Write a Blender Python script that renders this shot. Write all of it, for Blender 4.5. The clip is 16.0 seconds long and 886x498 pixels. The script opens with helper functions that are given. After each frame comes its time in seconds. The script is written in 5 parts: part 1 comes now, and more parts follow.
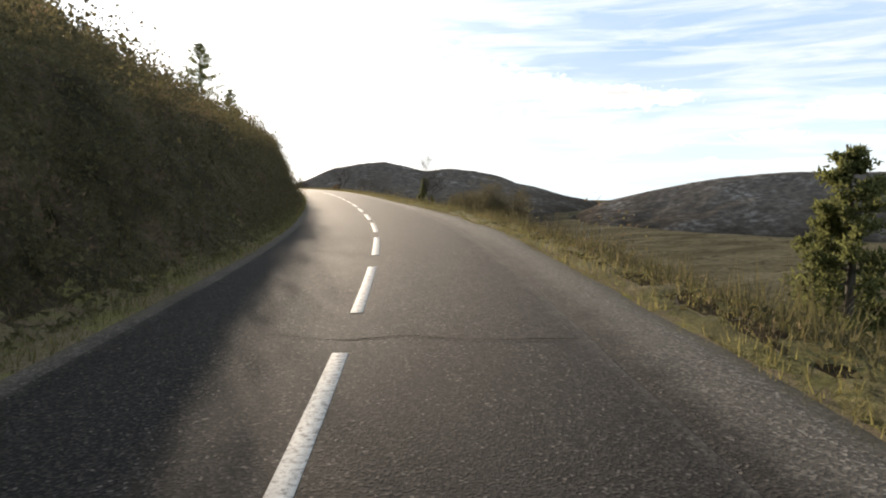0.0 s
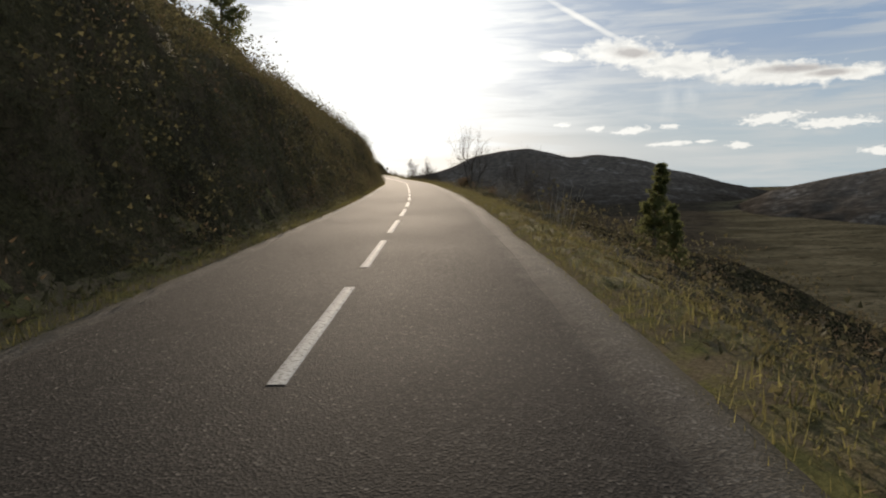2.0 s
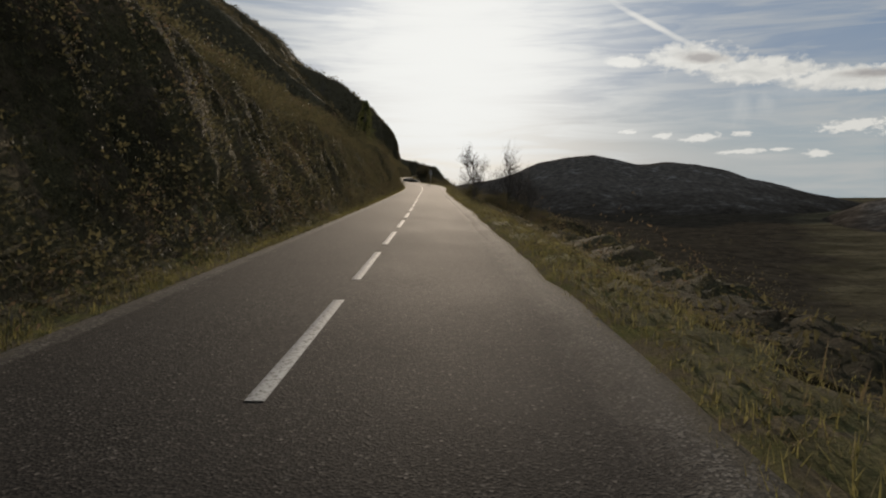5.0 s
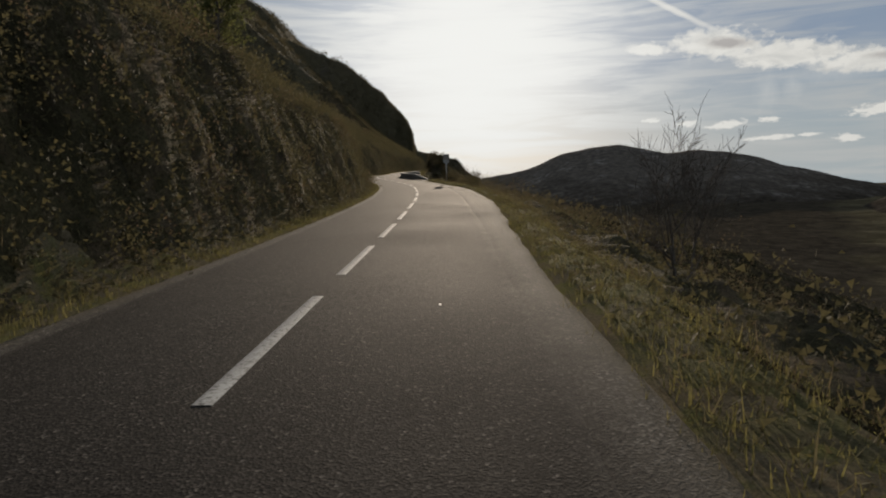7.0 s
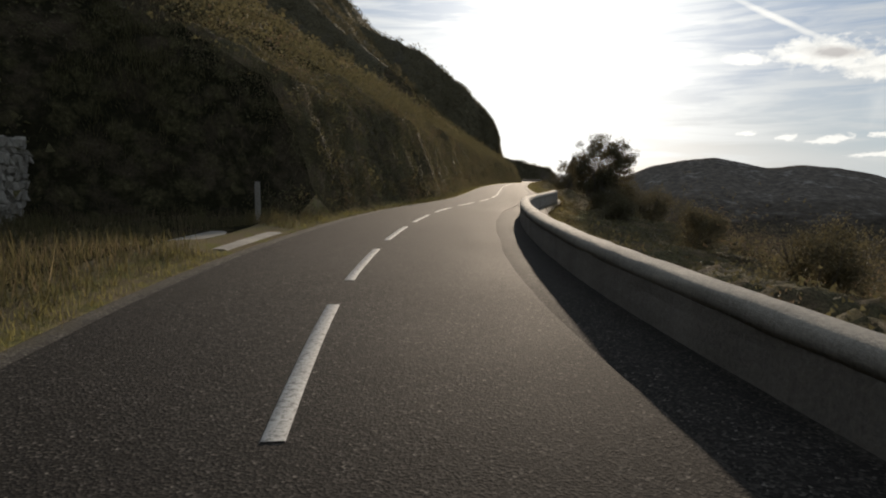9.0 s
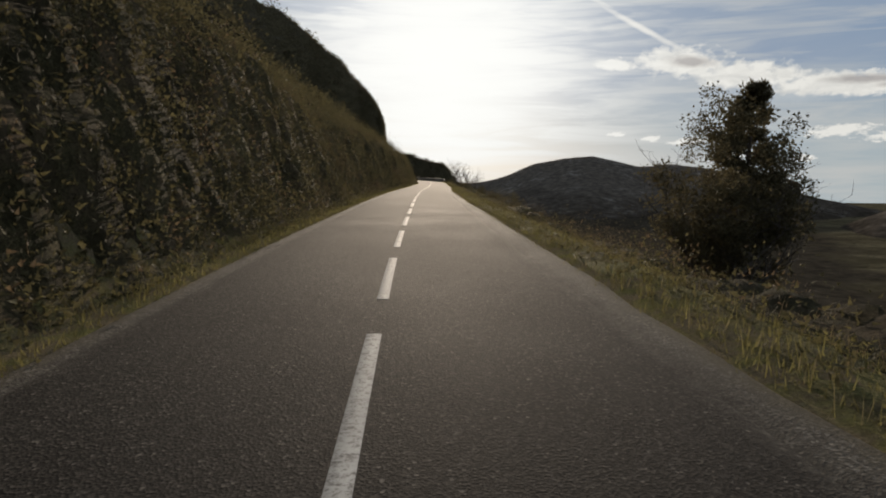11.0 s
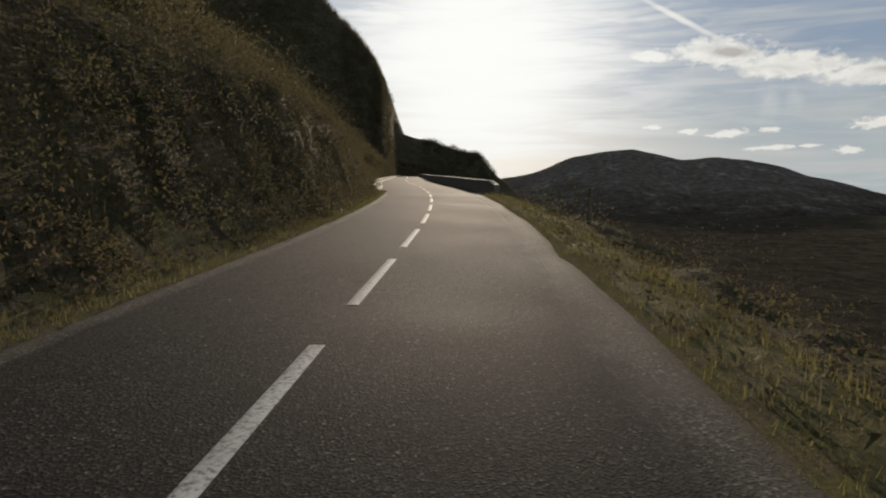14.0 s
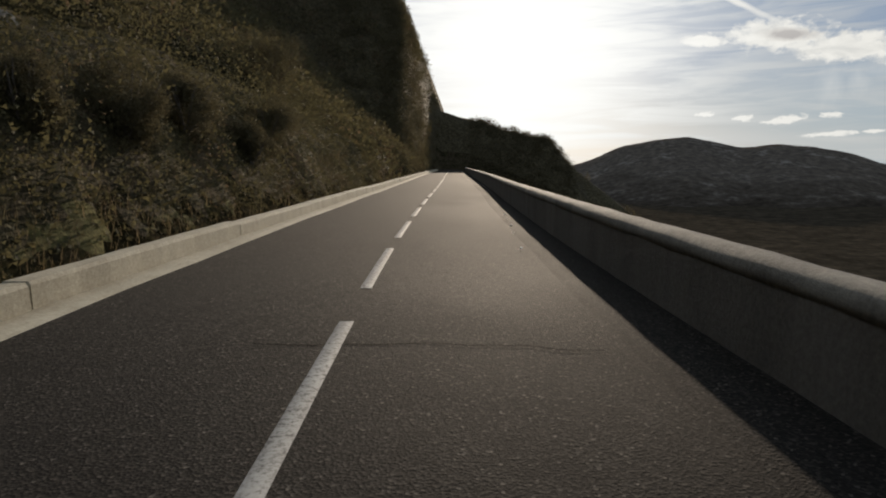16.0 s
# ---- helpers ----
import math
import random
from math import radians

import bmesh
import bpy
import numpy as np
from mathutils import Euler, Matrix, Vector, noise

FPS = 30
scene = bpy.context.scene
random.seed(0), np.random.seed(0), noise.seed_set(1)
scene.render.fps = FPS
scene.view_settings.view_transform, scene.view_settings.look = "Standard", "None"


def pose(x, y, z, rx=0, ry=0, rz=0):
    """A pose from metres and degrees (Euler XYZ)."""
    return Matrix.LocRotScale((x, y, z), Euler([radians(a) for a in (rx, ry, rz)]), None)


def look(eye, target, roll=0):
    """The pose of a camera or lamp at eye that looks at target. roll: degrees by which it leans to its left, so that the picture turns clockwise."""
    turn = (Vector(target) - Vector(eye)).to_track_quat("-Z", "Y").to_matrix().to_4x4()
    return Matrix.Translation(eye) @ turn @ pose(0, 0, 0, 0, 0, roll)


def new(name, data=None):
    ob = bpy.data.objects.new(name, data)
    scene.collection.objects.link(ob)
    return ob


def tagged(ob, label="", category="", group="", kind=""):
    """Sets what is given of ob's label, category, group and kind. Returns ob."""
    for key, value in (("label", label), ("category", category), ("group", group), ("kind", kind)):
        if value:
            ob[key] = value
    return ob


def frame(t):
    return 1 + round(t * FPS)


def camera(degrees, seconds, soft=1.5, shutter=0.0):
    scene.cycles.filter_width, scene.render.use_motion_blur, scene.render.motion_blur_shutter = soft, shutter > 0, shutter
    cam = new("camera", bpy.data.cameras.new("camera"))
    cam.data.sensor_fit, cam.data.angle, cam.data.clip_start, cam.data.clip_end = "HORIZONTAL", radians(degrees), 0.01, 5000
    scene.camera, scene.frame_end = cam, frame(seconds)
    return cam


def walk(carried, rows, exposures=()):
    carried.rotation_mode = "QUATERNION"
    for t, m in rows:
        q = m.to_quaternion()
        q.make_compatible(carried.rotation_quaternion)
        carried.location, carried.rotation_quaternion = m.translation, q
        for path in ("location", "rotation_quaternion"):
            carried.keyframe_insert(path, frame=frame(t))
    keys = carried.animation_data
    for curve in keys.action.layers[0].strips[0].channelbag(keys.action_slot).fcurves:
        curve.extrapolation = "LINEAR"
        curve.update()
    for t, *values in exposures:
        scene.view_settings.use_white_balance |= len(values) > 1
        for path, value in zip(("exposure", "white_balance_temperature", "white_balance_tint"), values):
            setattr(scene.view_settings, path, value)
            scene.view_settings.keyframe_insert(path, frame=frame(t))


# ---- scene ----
# ---------------------------------------------------------------- camera and drive
LENS = 72.0
cam = camera(LENS, 16.0, soft=2.0, shutter=0.0)

# seconds, x, y, z, yaw to the left of +y, pitch up, roll
DRIVE = [
    (0, -0.05, -0.48, 1.593, -23.06, -6.90, 0.06),
    (0.5, 3.27, 8.30, 1.554, -17.86, -6.70, -0.05),
    (1, 5.95, 18.07, 1.505, -13.57, -6.94, 0.33),
    (1.5, 8.36, 28.18, 1.450, -11.78, -7.02, -0.22),
    (2, 10.55, 39.38, 1.371, -9.71, -8.05, -0.41),
    (2.5, 12.42, 50.28, 1.272, -8.16, -7.15, -0.47),
    (3, 14.15, 62.00, 1.143, -6.98, -7.55, -0.29),
    (3.5, 15.66, 74.25, 0.978, -6.46, -7.49, -0.17),
    (4, 17.12, 87.09, 0.781, -5.59, -7.03, -0.19),
    (4.5, 18.37, 99.68, 0.567, -4.80, -7.24, -0.07),
    (5, 19.51, 112.66, 0.336, -4.08, -7.44, 0.04),
    (5.5, 20.51, 126.06, 0.104, -3.44, -7.65, 0.15),
    (6, 21.37, 139.87, -0.133, -2.87, -7.86, 0.27),
    (6.5, 22.08, 154.08, -0.377, -2.36, -8.06, 0.38),
    (7, 22.87, 169.06, -0.598, -1.92, -7.97, -1.32),
    (7.5, 23.34, 184.64, -0.774, 1.16, -7.21, -1.87),
    (8, 22.76, 199.60, -0.836, 4.40, -7.04, 0.09),
    (8.5, 21.25, 215.12, -0.829, 6.17, -8.03, 3.33),
    (9, 19.89, 230.05, -0.777, 5.39, -7.12, 0.15),
    (9.5, 18.73, 245.66, -0.773, 1.44, -8.00, 0.02),
    (10, 18.85, 261.14, -0.824, -2.11, -6.65, 0.96),
    (10.5, 19.51, 276.42, -0.863, -4.31, -7.02, 0.80),
    (11, 20.33, 291.44, -0.915, -5.16, -7.39, 0.63),
    (11.5, 21.31, 306.37, -0.986, -5.18, -7.76, 0.47),
    (12, 22.46, 321.40, -1.111, -4.87, -8.12, 0.31),
    (12.5, 23.79, 336.53, -1.282, -4.75, -8.49, 0.15),
    (13, 25.26, 352.45, -1.466, -4.83, -8.60, -0.22),
    (13.5, 26.60, 367.54, -1.651, -4.23, -7.84, -0.18),
    (14, 27.73, 382.56, -1.846, -2.08, -7.90, 0.32),
    (14.5, 28.15, 397.75, -1.964, -0.07, -7.75, 0.77),
    (15, 28.00, 412.44, -2.041, 1.68, -7.42, 0.87),
    (15.5, 27.60, 427.79, -2.163, 2.23, -8.06, 0.66),
    (16, 27.17, 442.68, -2.318, 2.16, -8.74, -0.29),
]


def drive_pose(x, y, z, yaw, pitch, roll):
    a, b = radians(yaw), radians(pitch)
    ahead = Vector((-math.sin(a) * math.cos(b), math.cos(a) * math.cos(b), math.sin(b)))
    eye = Vector((x, y, z))
    return look(eye, eye + ahead, roll)


EXPOSURES = [(t, e + 0.27, 7350, 14.5) for t, e in ((0, 1.4), (0.5, 1.3), (1, 1.0), (1.5, 0.65), (2, 0.4), (3, 0.08), (7, -0.05), (8.5, 0.25), (9, 0.45), (10, 0.3), (12.5, 0.03), (16, 0.2))]
walk(cam, [(t, drive_pose(*row)) for t, *row in DRIVE], EXPOSURES)

# ---------------------------------------------------------------- sky and sun
SUN_AZ, SUN_EL = 4.9, 9.6  # degrees to the right of +y, above the horizon
SUN_DIR = Vector((math.sin(radians(SUN_AZ)) * math.cos(radians(SUN_EL)),
                  math.cos(radians(SUN_AZ)) * math.cos(radians(SUN_EL)), math.sin(radians(SUN_EL))))

sun_data = bpy.data.lights.new("sun", "SUN")
sun_data.energy, sun_data.angle, sun_data.color = 3.0, radians(0.6), (1.0, 0.9, 0.76)
sun = new("sun", sun_data)
sun.matrix_world = look(SUN_DIR * 900, (0, 0, 0))


class Nodes:
    """Short hand for building a node tree."""

    def __init__(self, tree):
        self.tree = tree
        tree.nodes.clear()

    def add(self, kind, **kw):
        n = self.tree.nodes.new(kind)
        for key, value in kw.items():
            if key == "ins":
                for k, v in value.items():
                    if hasattr(v, "is_linked"):
                        self.tree.links.new(v, n.inputs[k])
                    else:
                        n.inputs[k].default_value = v
            else:
                setattr(n, key, value)
        return n

    def math(self, op, a, b=0.0, c=0.0, clamp=False):
        return self.add("ShaderNodeMath", operation=op, use_clamp=clamp, ins={0: a, 1: b, 2: c}).outputs[0]

    def vmath(self, op, a, b=(0, 0, 0)):
        n = self.add("ShaderNodeVectorMath", operation=op, ins={0: a, 1: b})
        return n.outputs["Value"] if op in ("DOT_PRODUCT", "LENGTH") else n.outputs[0]

    def noise(self, vec, scale, detail=4.0, rough=0.55, distort=0.0):
        n = self.add("ShaderNodeTexNoise", ins={"Vector": vec, "Scale": scale, "Detail": detail, "Roughness": rough, "Distortion": distort})
        return n.outputs["Fac"]

    def ramp(self, fac, stops):
        n = self.add("ShaderNodeValToRGB", ins={0: fac})
        el = n.color_ramp.elements
        while len(el) < len(stops):
            el.new(0.5)
        for e, (p, c) in zip(el, stops):
            e.position, e.color = p, (*c, 1) if len(c) == 3 else c
        return n.outputs[0]

    def mix(self, fac, a, b, blend="MIX"):
        n = self.add("ShaderNodeMix", data_type="RGBA", blend_type=blend)
        for k, v in ((0, fac), (6, a), (7, b)):
            if hasattr(v, "is_linked"):
                self.tree.links.new(v, n.inputs[k])
            else:
                n.inputs[k].default_value = v if k == 0 or len(v) == 4 else (*v, 1)
        return n.outputs[2]


world = bpy.data.worlds.new("sky")
scene.world = world
world.use_nodes = True
w = Nodes(world.node_tree)
sky = w.add("ShaderNodeTexSky", sky_type="NISHITA", sun_disc=False, sun_elevation=radians(SUN_EL), sun_rotation=radians(SUN_AZ),
            altitude=300.0, air_density=1.0, dust_density=1.2, ozone_density=1.0)
way = w.vmath("NORMALIZE", w.add("ShaderNodeTexCoord").outputs["Generated"])
to_sun = w.vmath("DOT_PRODUCT", way, tuple(SUN_DIR))
up = w.add("ShaderNodeSeparateXYZ", ins={0: way}).outputs[2]
# cloud over bearing and height, both in degrees
side = w.add("ShaderNodeSeparateXYZ", ins={0: way})
bearing = w.math("MULTIPLY", w.math("ARCTAN2", side.outputs[0], side.outputs[1]), 57.2958)
height = w.math("MULTIPLY", w.math("ARCSINE", up), 57.2958)


def cloud_noise(wide, high, shift, detail=7.0, rough=0.6, distort=0.3):
    """Noise whose forms are about so many degrees wide and high."""
    at = w.add("ShaderNodeCombineXYZ", ins={0: w.math("DIVIDE", bearing, wide), 1: w.math("DIVIDE", height, high), 2: shift}).outputs[0]
    return w.noise(at, 1.0, detail, rough, distort)


def puff(a, h, ra, rh, slope=0.0):
    """1 at the middle of a cloud, falling to 0 at its rim and below 0 outside."""
    da = w.math("SUBTRACT", bearing, a)
    dh = w.math("SUBTRACT", w.math("SUBTRACT", height, h), w.math("MULTIPLY", da, slope))
    q = w.math("ADD", w.math("POWER", w.math("ABSOLUTE", w.math("DIVIDE", da, ra)), 2.0), w.math("POWER", w.math("ABSOLUTE", w.math("DIVIDE", dh, rh)), 2.0))
    return w.math("SUBTRACT", 1.0, w.math("SQRT", q))


def heap(puffs):
    top = puff(*puffs[0])
    for p in puffs[1:]:
        top = w.math("MAXIMUM", top, puff(*p))
    return top


def edge_of(field, ragged, low, high, amount):
    return w.ramp(w.math("ADD", field, w.math("MULTIPLY", w.math("SUBTRACT", ragged, 0.5), amount)), [(low, (0, 0, 0)), (high, (1, 1, 1))])


angle = w.math("ARCCOSINE", w.math("MINIMUM", to_sun, 1.0))
fluff = cloud_noise(1.5, 1.0, 3.0, 9.0, 0.62)
wisp = cloud_noise(5.0, 1.2, 9.0, 7.0, 0.6, 0.6)
# long grey-white streaks of high cloud over the whole sky, thicker near the sun
streaks = w.ramp(cloud_noise(11.0, 1.15, 1.7, 7.0, 0.58, 0.5), [(0.42, (0, 0, 0)), (0.62, (1, 1, 1))])
sheet = w.ramp(cloud_noise(24.0, 7.0, 5.2, 5.0, 0.55, 0.3), [(0.36, (0, 0, 0)), (0.66, (1, 1, 1))])
veil = w.math("ADD", w.math("MULTIPLY", streaks, 0.65), w.math("MULTIPLY", sheet, 0.35), clamp=True)
# the ragged bank, the thin trail that runs into it, a fall of ice below it, and scraps low down
bank_field = heap([(25.8, 9.2, 5.0, 1.6, -0.10), (31.0, 8.0, 6.0, 1.5, -0.08), (38.0, 6.9, 7.0, 1.2, -0.05), (20.3, 9.2, 2.6, 0.6, -0.1), (43.0, 6.6, 3.4, 0.8)])
bank = edge_of(bank_field, fluff, 0.14, 0.52, 1.9)
shade = w.ramp(cloud_noise(2.6, 1.1, 4.4, 6.0, 0.6, 0.5), [(0.42, (0, 0, 0)), (0.66, (0.7, 0.7, 0.7))])
core = edge_of(heap([(26.5, 9.25, 3.0, 0.7, -0.08), (39.0, 7.2, 4.0, 0.5, -0.03), (41.5, 6.7, 2.6, 0.45)]), fluff, 0.15, 0.7, 0.8)
trail = w.math("MULTIPLY", edge_of(heap([(22.3, 12.2, 4.6, 0.42, -0.56), (16.0, 15.8, 5.0, 0.4, -0.5)]), wisp, 0.15, 0.75, 0.8), 0.75)
fall = w.math("MULTIPLY", edge_of(heap([(29.6, 5.4, 1.2, 2.2, 0.0), (31.4, 5.6, 1.0, 1.5, 0.0), (34.0, 6.2, 6.0, 0.8, 0.0)]), cloud_noise(0.8, 2.4, 2.2, 6.0, 0.6), 0.05, 1.2, 0.9), 0.2)
scrap_field = heap([(20.7, 3.3, 0.9, 0.28), (23.7, 2.9, 0.9, 0.36), (26.7, 2.7, 1.9, 0.4, 0.12), (29.8, 2.95, 0.8, 0.3), (29.8, 1.5, 2.5, 0.26, 0.05), (32.6, 1.65, 1.1, 0.18), (35.3, 1.3, 1.2, 0.34),
                    (37.6, 3.4, 3.0, 0.55, 0.1), (42.1, 2.9, 3.4, 0.5, 0.04), (45.0, 0.7, 1.6, 0.42), (46.6, 1.3, 0.6, 0.3), (51.0, 3.2, 3.0, 0.6), (57.0, 5.5, 4.0, 0.8)])
scraps = edge_of(scrap_field, cloud_noise(0.7, 0.3, 6.0, 7.0, 0.65), 0.12, 0.5, 2.4)
low_band = w.math("MULTIPLY", edge_of(heap([(22.0, 1.3, 22.0, 1.0, -0.055), (8.0, 2.4, 12.0, 1.0, 0.0)]), wisp, 0.0, 0.9, 0.6), 0.5)
# cloud is brighter the nearer it stands to the sun
forward = w.math("EXPONENT", w.math("MULTIPLY", angle, -5.0))
glow = w.math("EXPONENT", w.math("MULTIPLY", angle, -12.0))
cloud_light = w.math("ADD", w.math("MULTIPLY", forward, 3.6), 4.0)
cloud = w.add("ShaderNodeVectorMath", operation="SCALE", ins={0: (0.86, 0.97, 1.04), 3: cloud_light}).outputs[0]
bright = w.add("ShaderNodeVectorMath", operation="SCALE", ins={0: (0.92, 0.99, 1.0), 3: w.math("ADD", cloud_light, 2.6)}).outputs[0]
low = w.math("SUBTRACT", 1.0, w.math("DIVIDE", height, 9.0), clamp=True)
clear = w.mix(0.95, sky.outputs[0], w.mix(low, (1.5, 2.3, 3.55), (2.15, 3.2, 4.0)))
col = w.mix(w.math("ADD", w.math("MULTIPLY", veil, 0.8), low_band, clamp=True), clear, cloud)
col = w.mix(trail, col, bright)
col = w.mix(fall, col, bright)
col = w.mix(bank, col, w.mix(shade, bright, cloud))
col = w.mix(w.math("MULTIPLY", core, 0.85), col, (2.5, 2.6, 2.8))
col = w.mix(w.math("MULTIPLY", scraps, 0.9), col, bright)
haze = w.add("ShaderNodeVectorMath", operation="SCALE", ins={0: (0.92, 1.0, 1.04), 3: w.math("MULTIPLY", glow, w.math("ADD", w.math("MULTIPLY", streaks, 14.0), 22.0))}).outputs[0]
col = w.mix(1.0, col, haze, "ADD")
# the brightest part of the sky levels off softly
cap = w.add("ShaderNodeVectorMath", operation="DIVIDE", ins={0: col, 1: (7.0, 7.75, 8.2)}).outputs[0]
cap = w.add("ShaderNodeVectorMath", operation="MULTIPLY", ins={0: cap, 1: cap}).outputs[0]
cap = w.add("ShaderNodeVectorMath", operation="MULTIPLY", ins={0: cap, 1: cap}).outputs[0]
cap = w.vmath("ADD", cap, (1.0, 1.0, 1.0))
cap = w.add("ShaderNodeSeparateXYZ", ins={0: cap})
cap = w.add("ShaderNodeCombineXYZ", ins={k: w.math("POWER", cap.outputs[k], 0.25) for k in range(3)}).outputs[0]
col = w.add("ShaderNodeVectorMath", operation="DIVIDE", ins={0: col, 1: cap}).outputs[0]
bg = w.add("ShaderNodeBackground", ins={"Color": col, "Strength": 0.1})
out = w.add("ShaderNodeOutputWorld")
world.node_tree.links.new(bg.outputs[0], out.inputs[0])

# ---------------------------------------------------------------- materials
def material(name, rough=0.85, spec=0.3):
    m = bpy.data.materials.new(name)
    m.use_nodes = True
    n = Nodes(m.node_tree)
    bsdf = n.add("ShaderNodeBsdfPrincipled", ins={"Roughness": rough, "Specular IOR Level": spec})
    o = n.add("ShaderNodeOutputMaterial")
    m.node_tree.links.new(bsdf.outputs[0], o.inputs[0])
    at = n.add("ShaderNodeTexCoord").outputs["Object"]
    return m, n, bsdf, at


def finish(m, n, bsdf, color=None, height=None, rough=None, strength=0.4, distance=0.02):
    link = m.node_tree.links.new
    if color is not None:
        link(color, bsdf.inputs["Base Color"])
    if rough is not None:
        link(rough, bsdf.inputs["Roughness"])
    if height is not None:
        b = n.add("ShaderNodeBump", ins={"Height": height, "Strength": strength, "Distance": distance})
        link(b.outputs[0], bsdf.inputs["Normal"])
    return m


def road_material():
    """Chipped asphalt that frays into pale grit past its edge, and the grit into soil at the rim."""
    m, n, b, at = material("asphalt", 0.88, 0.07)
    chips = n.add("ShaderNodeTexVoronoi", ins={"Vector": at, "Scale": 62.0})
    coarse = n.add("ShaderNodeTexVoronoi", ins={"Vector": at, "Scale": 52.0})
    grit = n.noise(at, 130.0, 3.0, 0.7)
    patch = n.noise(at, 0.35, 5.0, 0.6)
    blot = n.noise(at, 1.6, 6.0, 0.7)
    wear = n.noise(n.add("ShaderNodeMapping", ins={"Vector": at, "Scale": (1.4, 0.05, 1.0)}).outputs[0], 1.0, 3.0)
    tone = n.ramp(chips.outputs["Color"], [(0.0, (0.008, 0.0069, 0.0058)), (0.55, (0.022, 0.0188, 0.0156)), (0.85, (0.050, 0.0432, 0.035)), (1.0, (0.17, 0.147, 0.122))])
    tone = n.mix(n.ramp(patch, [(0.35, (0.25, 0.25, 0.25)), (0.7, (0, 0, 0))]), tone, (0.014, 0.0125, 0.011))
    tone = n.mix(n.ramp(wear, [(0.45, (0, 0, 0)), (0.7, (0.3, 0.3, 0.3))]), tone, (0.026, 0.0228, 0.0195))
    tone = n.mix(n.ramp(blot, [(0.52, (0, 0, 0)), (0.72, (0.4, 0.4, 0.4))]), tone, (0.011, 0.0097, 0.0084))
    stones = n.ramp(coarse.outputs["Color"], [(0.0, (0.040, 0.034, 0.028)), (0.6, (0.082, 0.071, 0.057)), (1.0, (0.22, 0.195, 0.16))])
    stones = n.mix(n.ramp(blot, [(0.42, (0, 0, 0)), (0.68, (0.75, 0.75, 0.75))]), stones, (0.080, 0.069, 0.053))
    edge = n.add("ShaderNodeAttribute", attribute_name="edge").outputs["Fac"]
    rim = n.add("ShaderNodeAttribute", attribute_name="rim").outputs["Fac"]
    frayed = n.math("ADD", edge, n.math("ADD", n.math("MULTIPLY", n.math("SUBTRACT", n.noise(at, 2.1, 6.0, 0.7), 0.5), 0.55), n.math("MULTIPLY", n.math("SUBTRACT", n.noise(at, 18.0, 4.0, 0.7), 0.5), 0.35)))
    loose = n.math("DIVIDE", n.math("ADD", frayed, 0.12), 0.34, clamp=True)
    tone = n.mix(n.math("MULTIPLY", loose, 0.92), tone, stones)
    earth = n.math("SUBTRACT", 1.0, n.math("DIVIDE", n.math("ADD", rim, n.math("MULTIPLY", n.math("SUBTRACT", n.noise(at, 3.4, 6.0, 0.75), 0.5), 0.4)), 0.2), clamp=True)
    tone = n.mix(n.math("MULTIPLY", earth, 0.85), tone, n.ramp(n.noise(at, 40.0, 5.0, 0.8), [(0.3, (0.035, 0.028, 0.018)), (0.7, (0.11, 0.09, 0.055))]))
    h = n.math("ADD", n.math("ADD", chips.outputs["Distance"], n.math("MULTIPLY", grit, 0.5)), n.math("MULTIPLY", n.math("MULTIPLY", coarse.outputs["Distance"], loose), 0.7))
    return finish(m, n, b, tone, h, n.ramp(patch, [(0.3, (0.84, 0.84, 0.84)), (0.7, (0.92, 0.92, 0.92))]), 0.5, 0.006)


def paint_material():
    m, n, b, at = material("road_paint", 0.8, 0.15)
    worn = n.noise(at, 28.0, 6.0, 0.75)
    stain = n.noise(at, 1.7, 3.0)
    tone = n.ramp(worn, [(0.38, (0.10, 0.093, 0.084)), (0.50, (0.40, 0.385, 0.35)), (0.8, (0.58, 0.56, 0.51))])
    tone = n.mix(n.ramp(stain, [(0.4, (0.35, 0.35, 0.35)), (0.7, (0, 0, 0))]), tone, (0.24, 0.225, 0.20))
    return finish(m, n, b, tone, worn, None, 0.4, 0.004)


def ground_material():
    """Brown soil and low scrub in clumps, with the shade in the gaps between clumps painted dark."""
    m, n, b, at = material("scrub_ground", 1.0, 0.0)
    big = n.noise(at, 0.06, 6.0, 0.6)
    mid = n.noise(at, 0.9, 7.0, 0.68)
    fine = n.noise(at, 14.0, 6.0, 0.75)
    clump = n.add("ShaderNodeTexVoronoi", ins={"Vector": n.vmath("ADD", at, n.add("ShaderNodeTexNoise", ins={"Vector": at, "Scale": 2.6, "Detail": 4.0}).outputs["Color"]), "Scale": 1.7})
    leafy = n.noise(at, 9.0, 7.0, 0.8)
    soil = n.ramp(fine, [(0.3, (0.036, 0.027, 0.018)), (0.55, (0.075, 0.058, 0.038)), (0.8, (0.14, 0.112, 0.078))])
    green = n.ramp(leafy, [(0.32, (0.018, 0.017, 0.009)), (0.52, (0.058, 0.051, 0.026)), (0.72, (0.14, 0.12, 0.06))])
    # near-black towards each clump's rim: gap shade put into the colour
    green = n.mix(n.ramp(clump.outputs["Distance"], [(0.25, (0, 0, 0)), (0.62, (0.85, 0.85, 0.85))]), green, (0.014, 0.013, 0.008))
    mixf = n.math("ADD", n.math("MULTIPLY", mid, 0.6), n.math("MULTIPLY", big, 0.4))
    tone = n.mix(n.ramp(mixf, [(0.40, (0, 0, 0)), (0.52, (1, 1, 1))]), soil, green)
    relief = n.math("ADD", n.math("ADD", mid, n.math("MULTIPLY", fine, 0.5)), n.math("SUBTRACT", 0.6, clump.outputs["Distance"]))
    return finish(m, n, b, tone, relief, None, 1.0, 0.22)


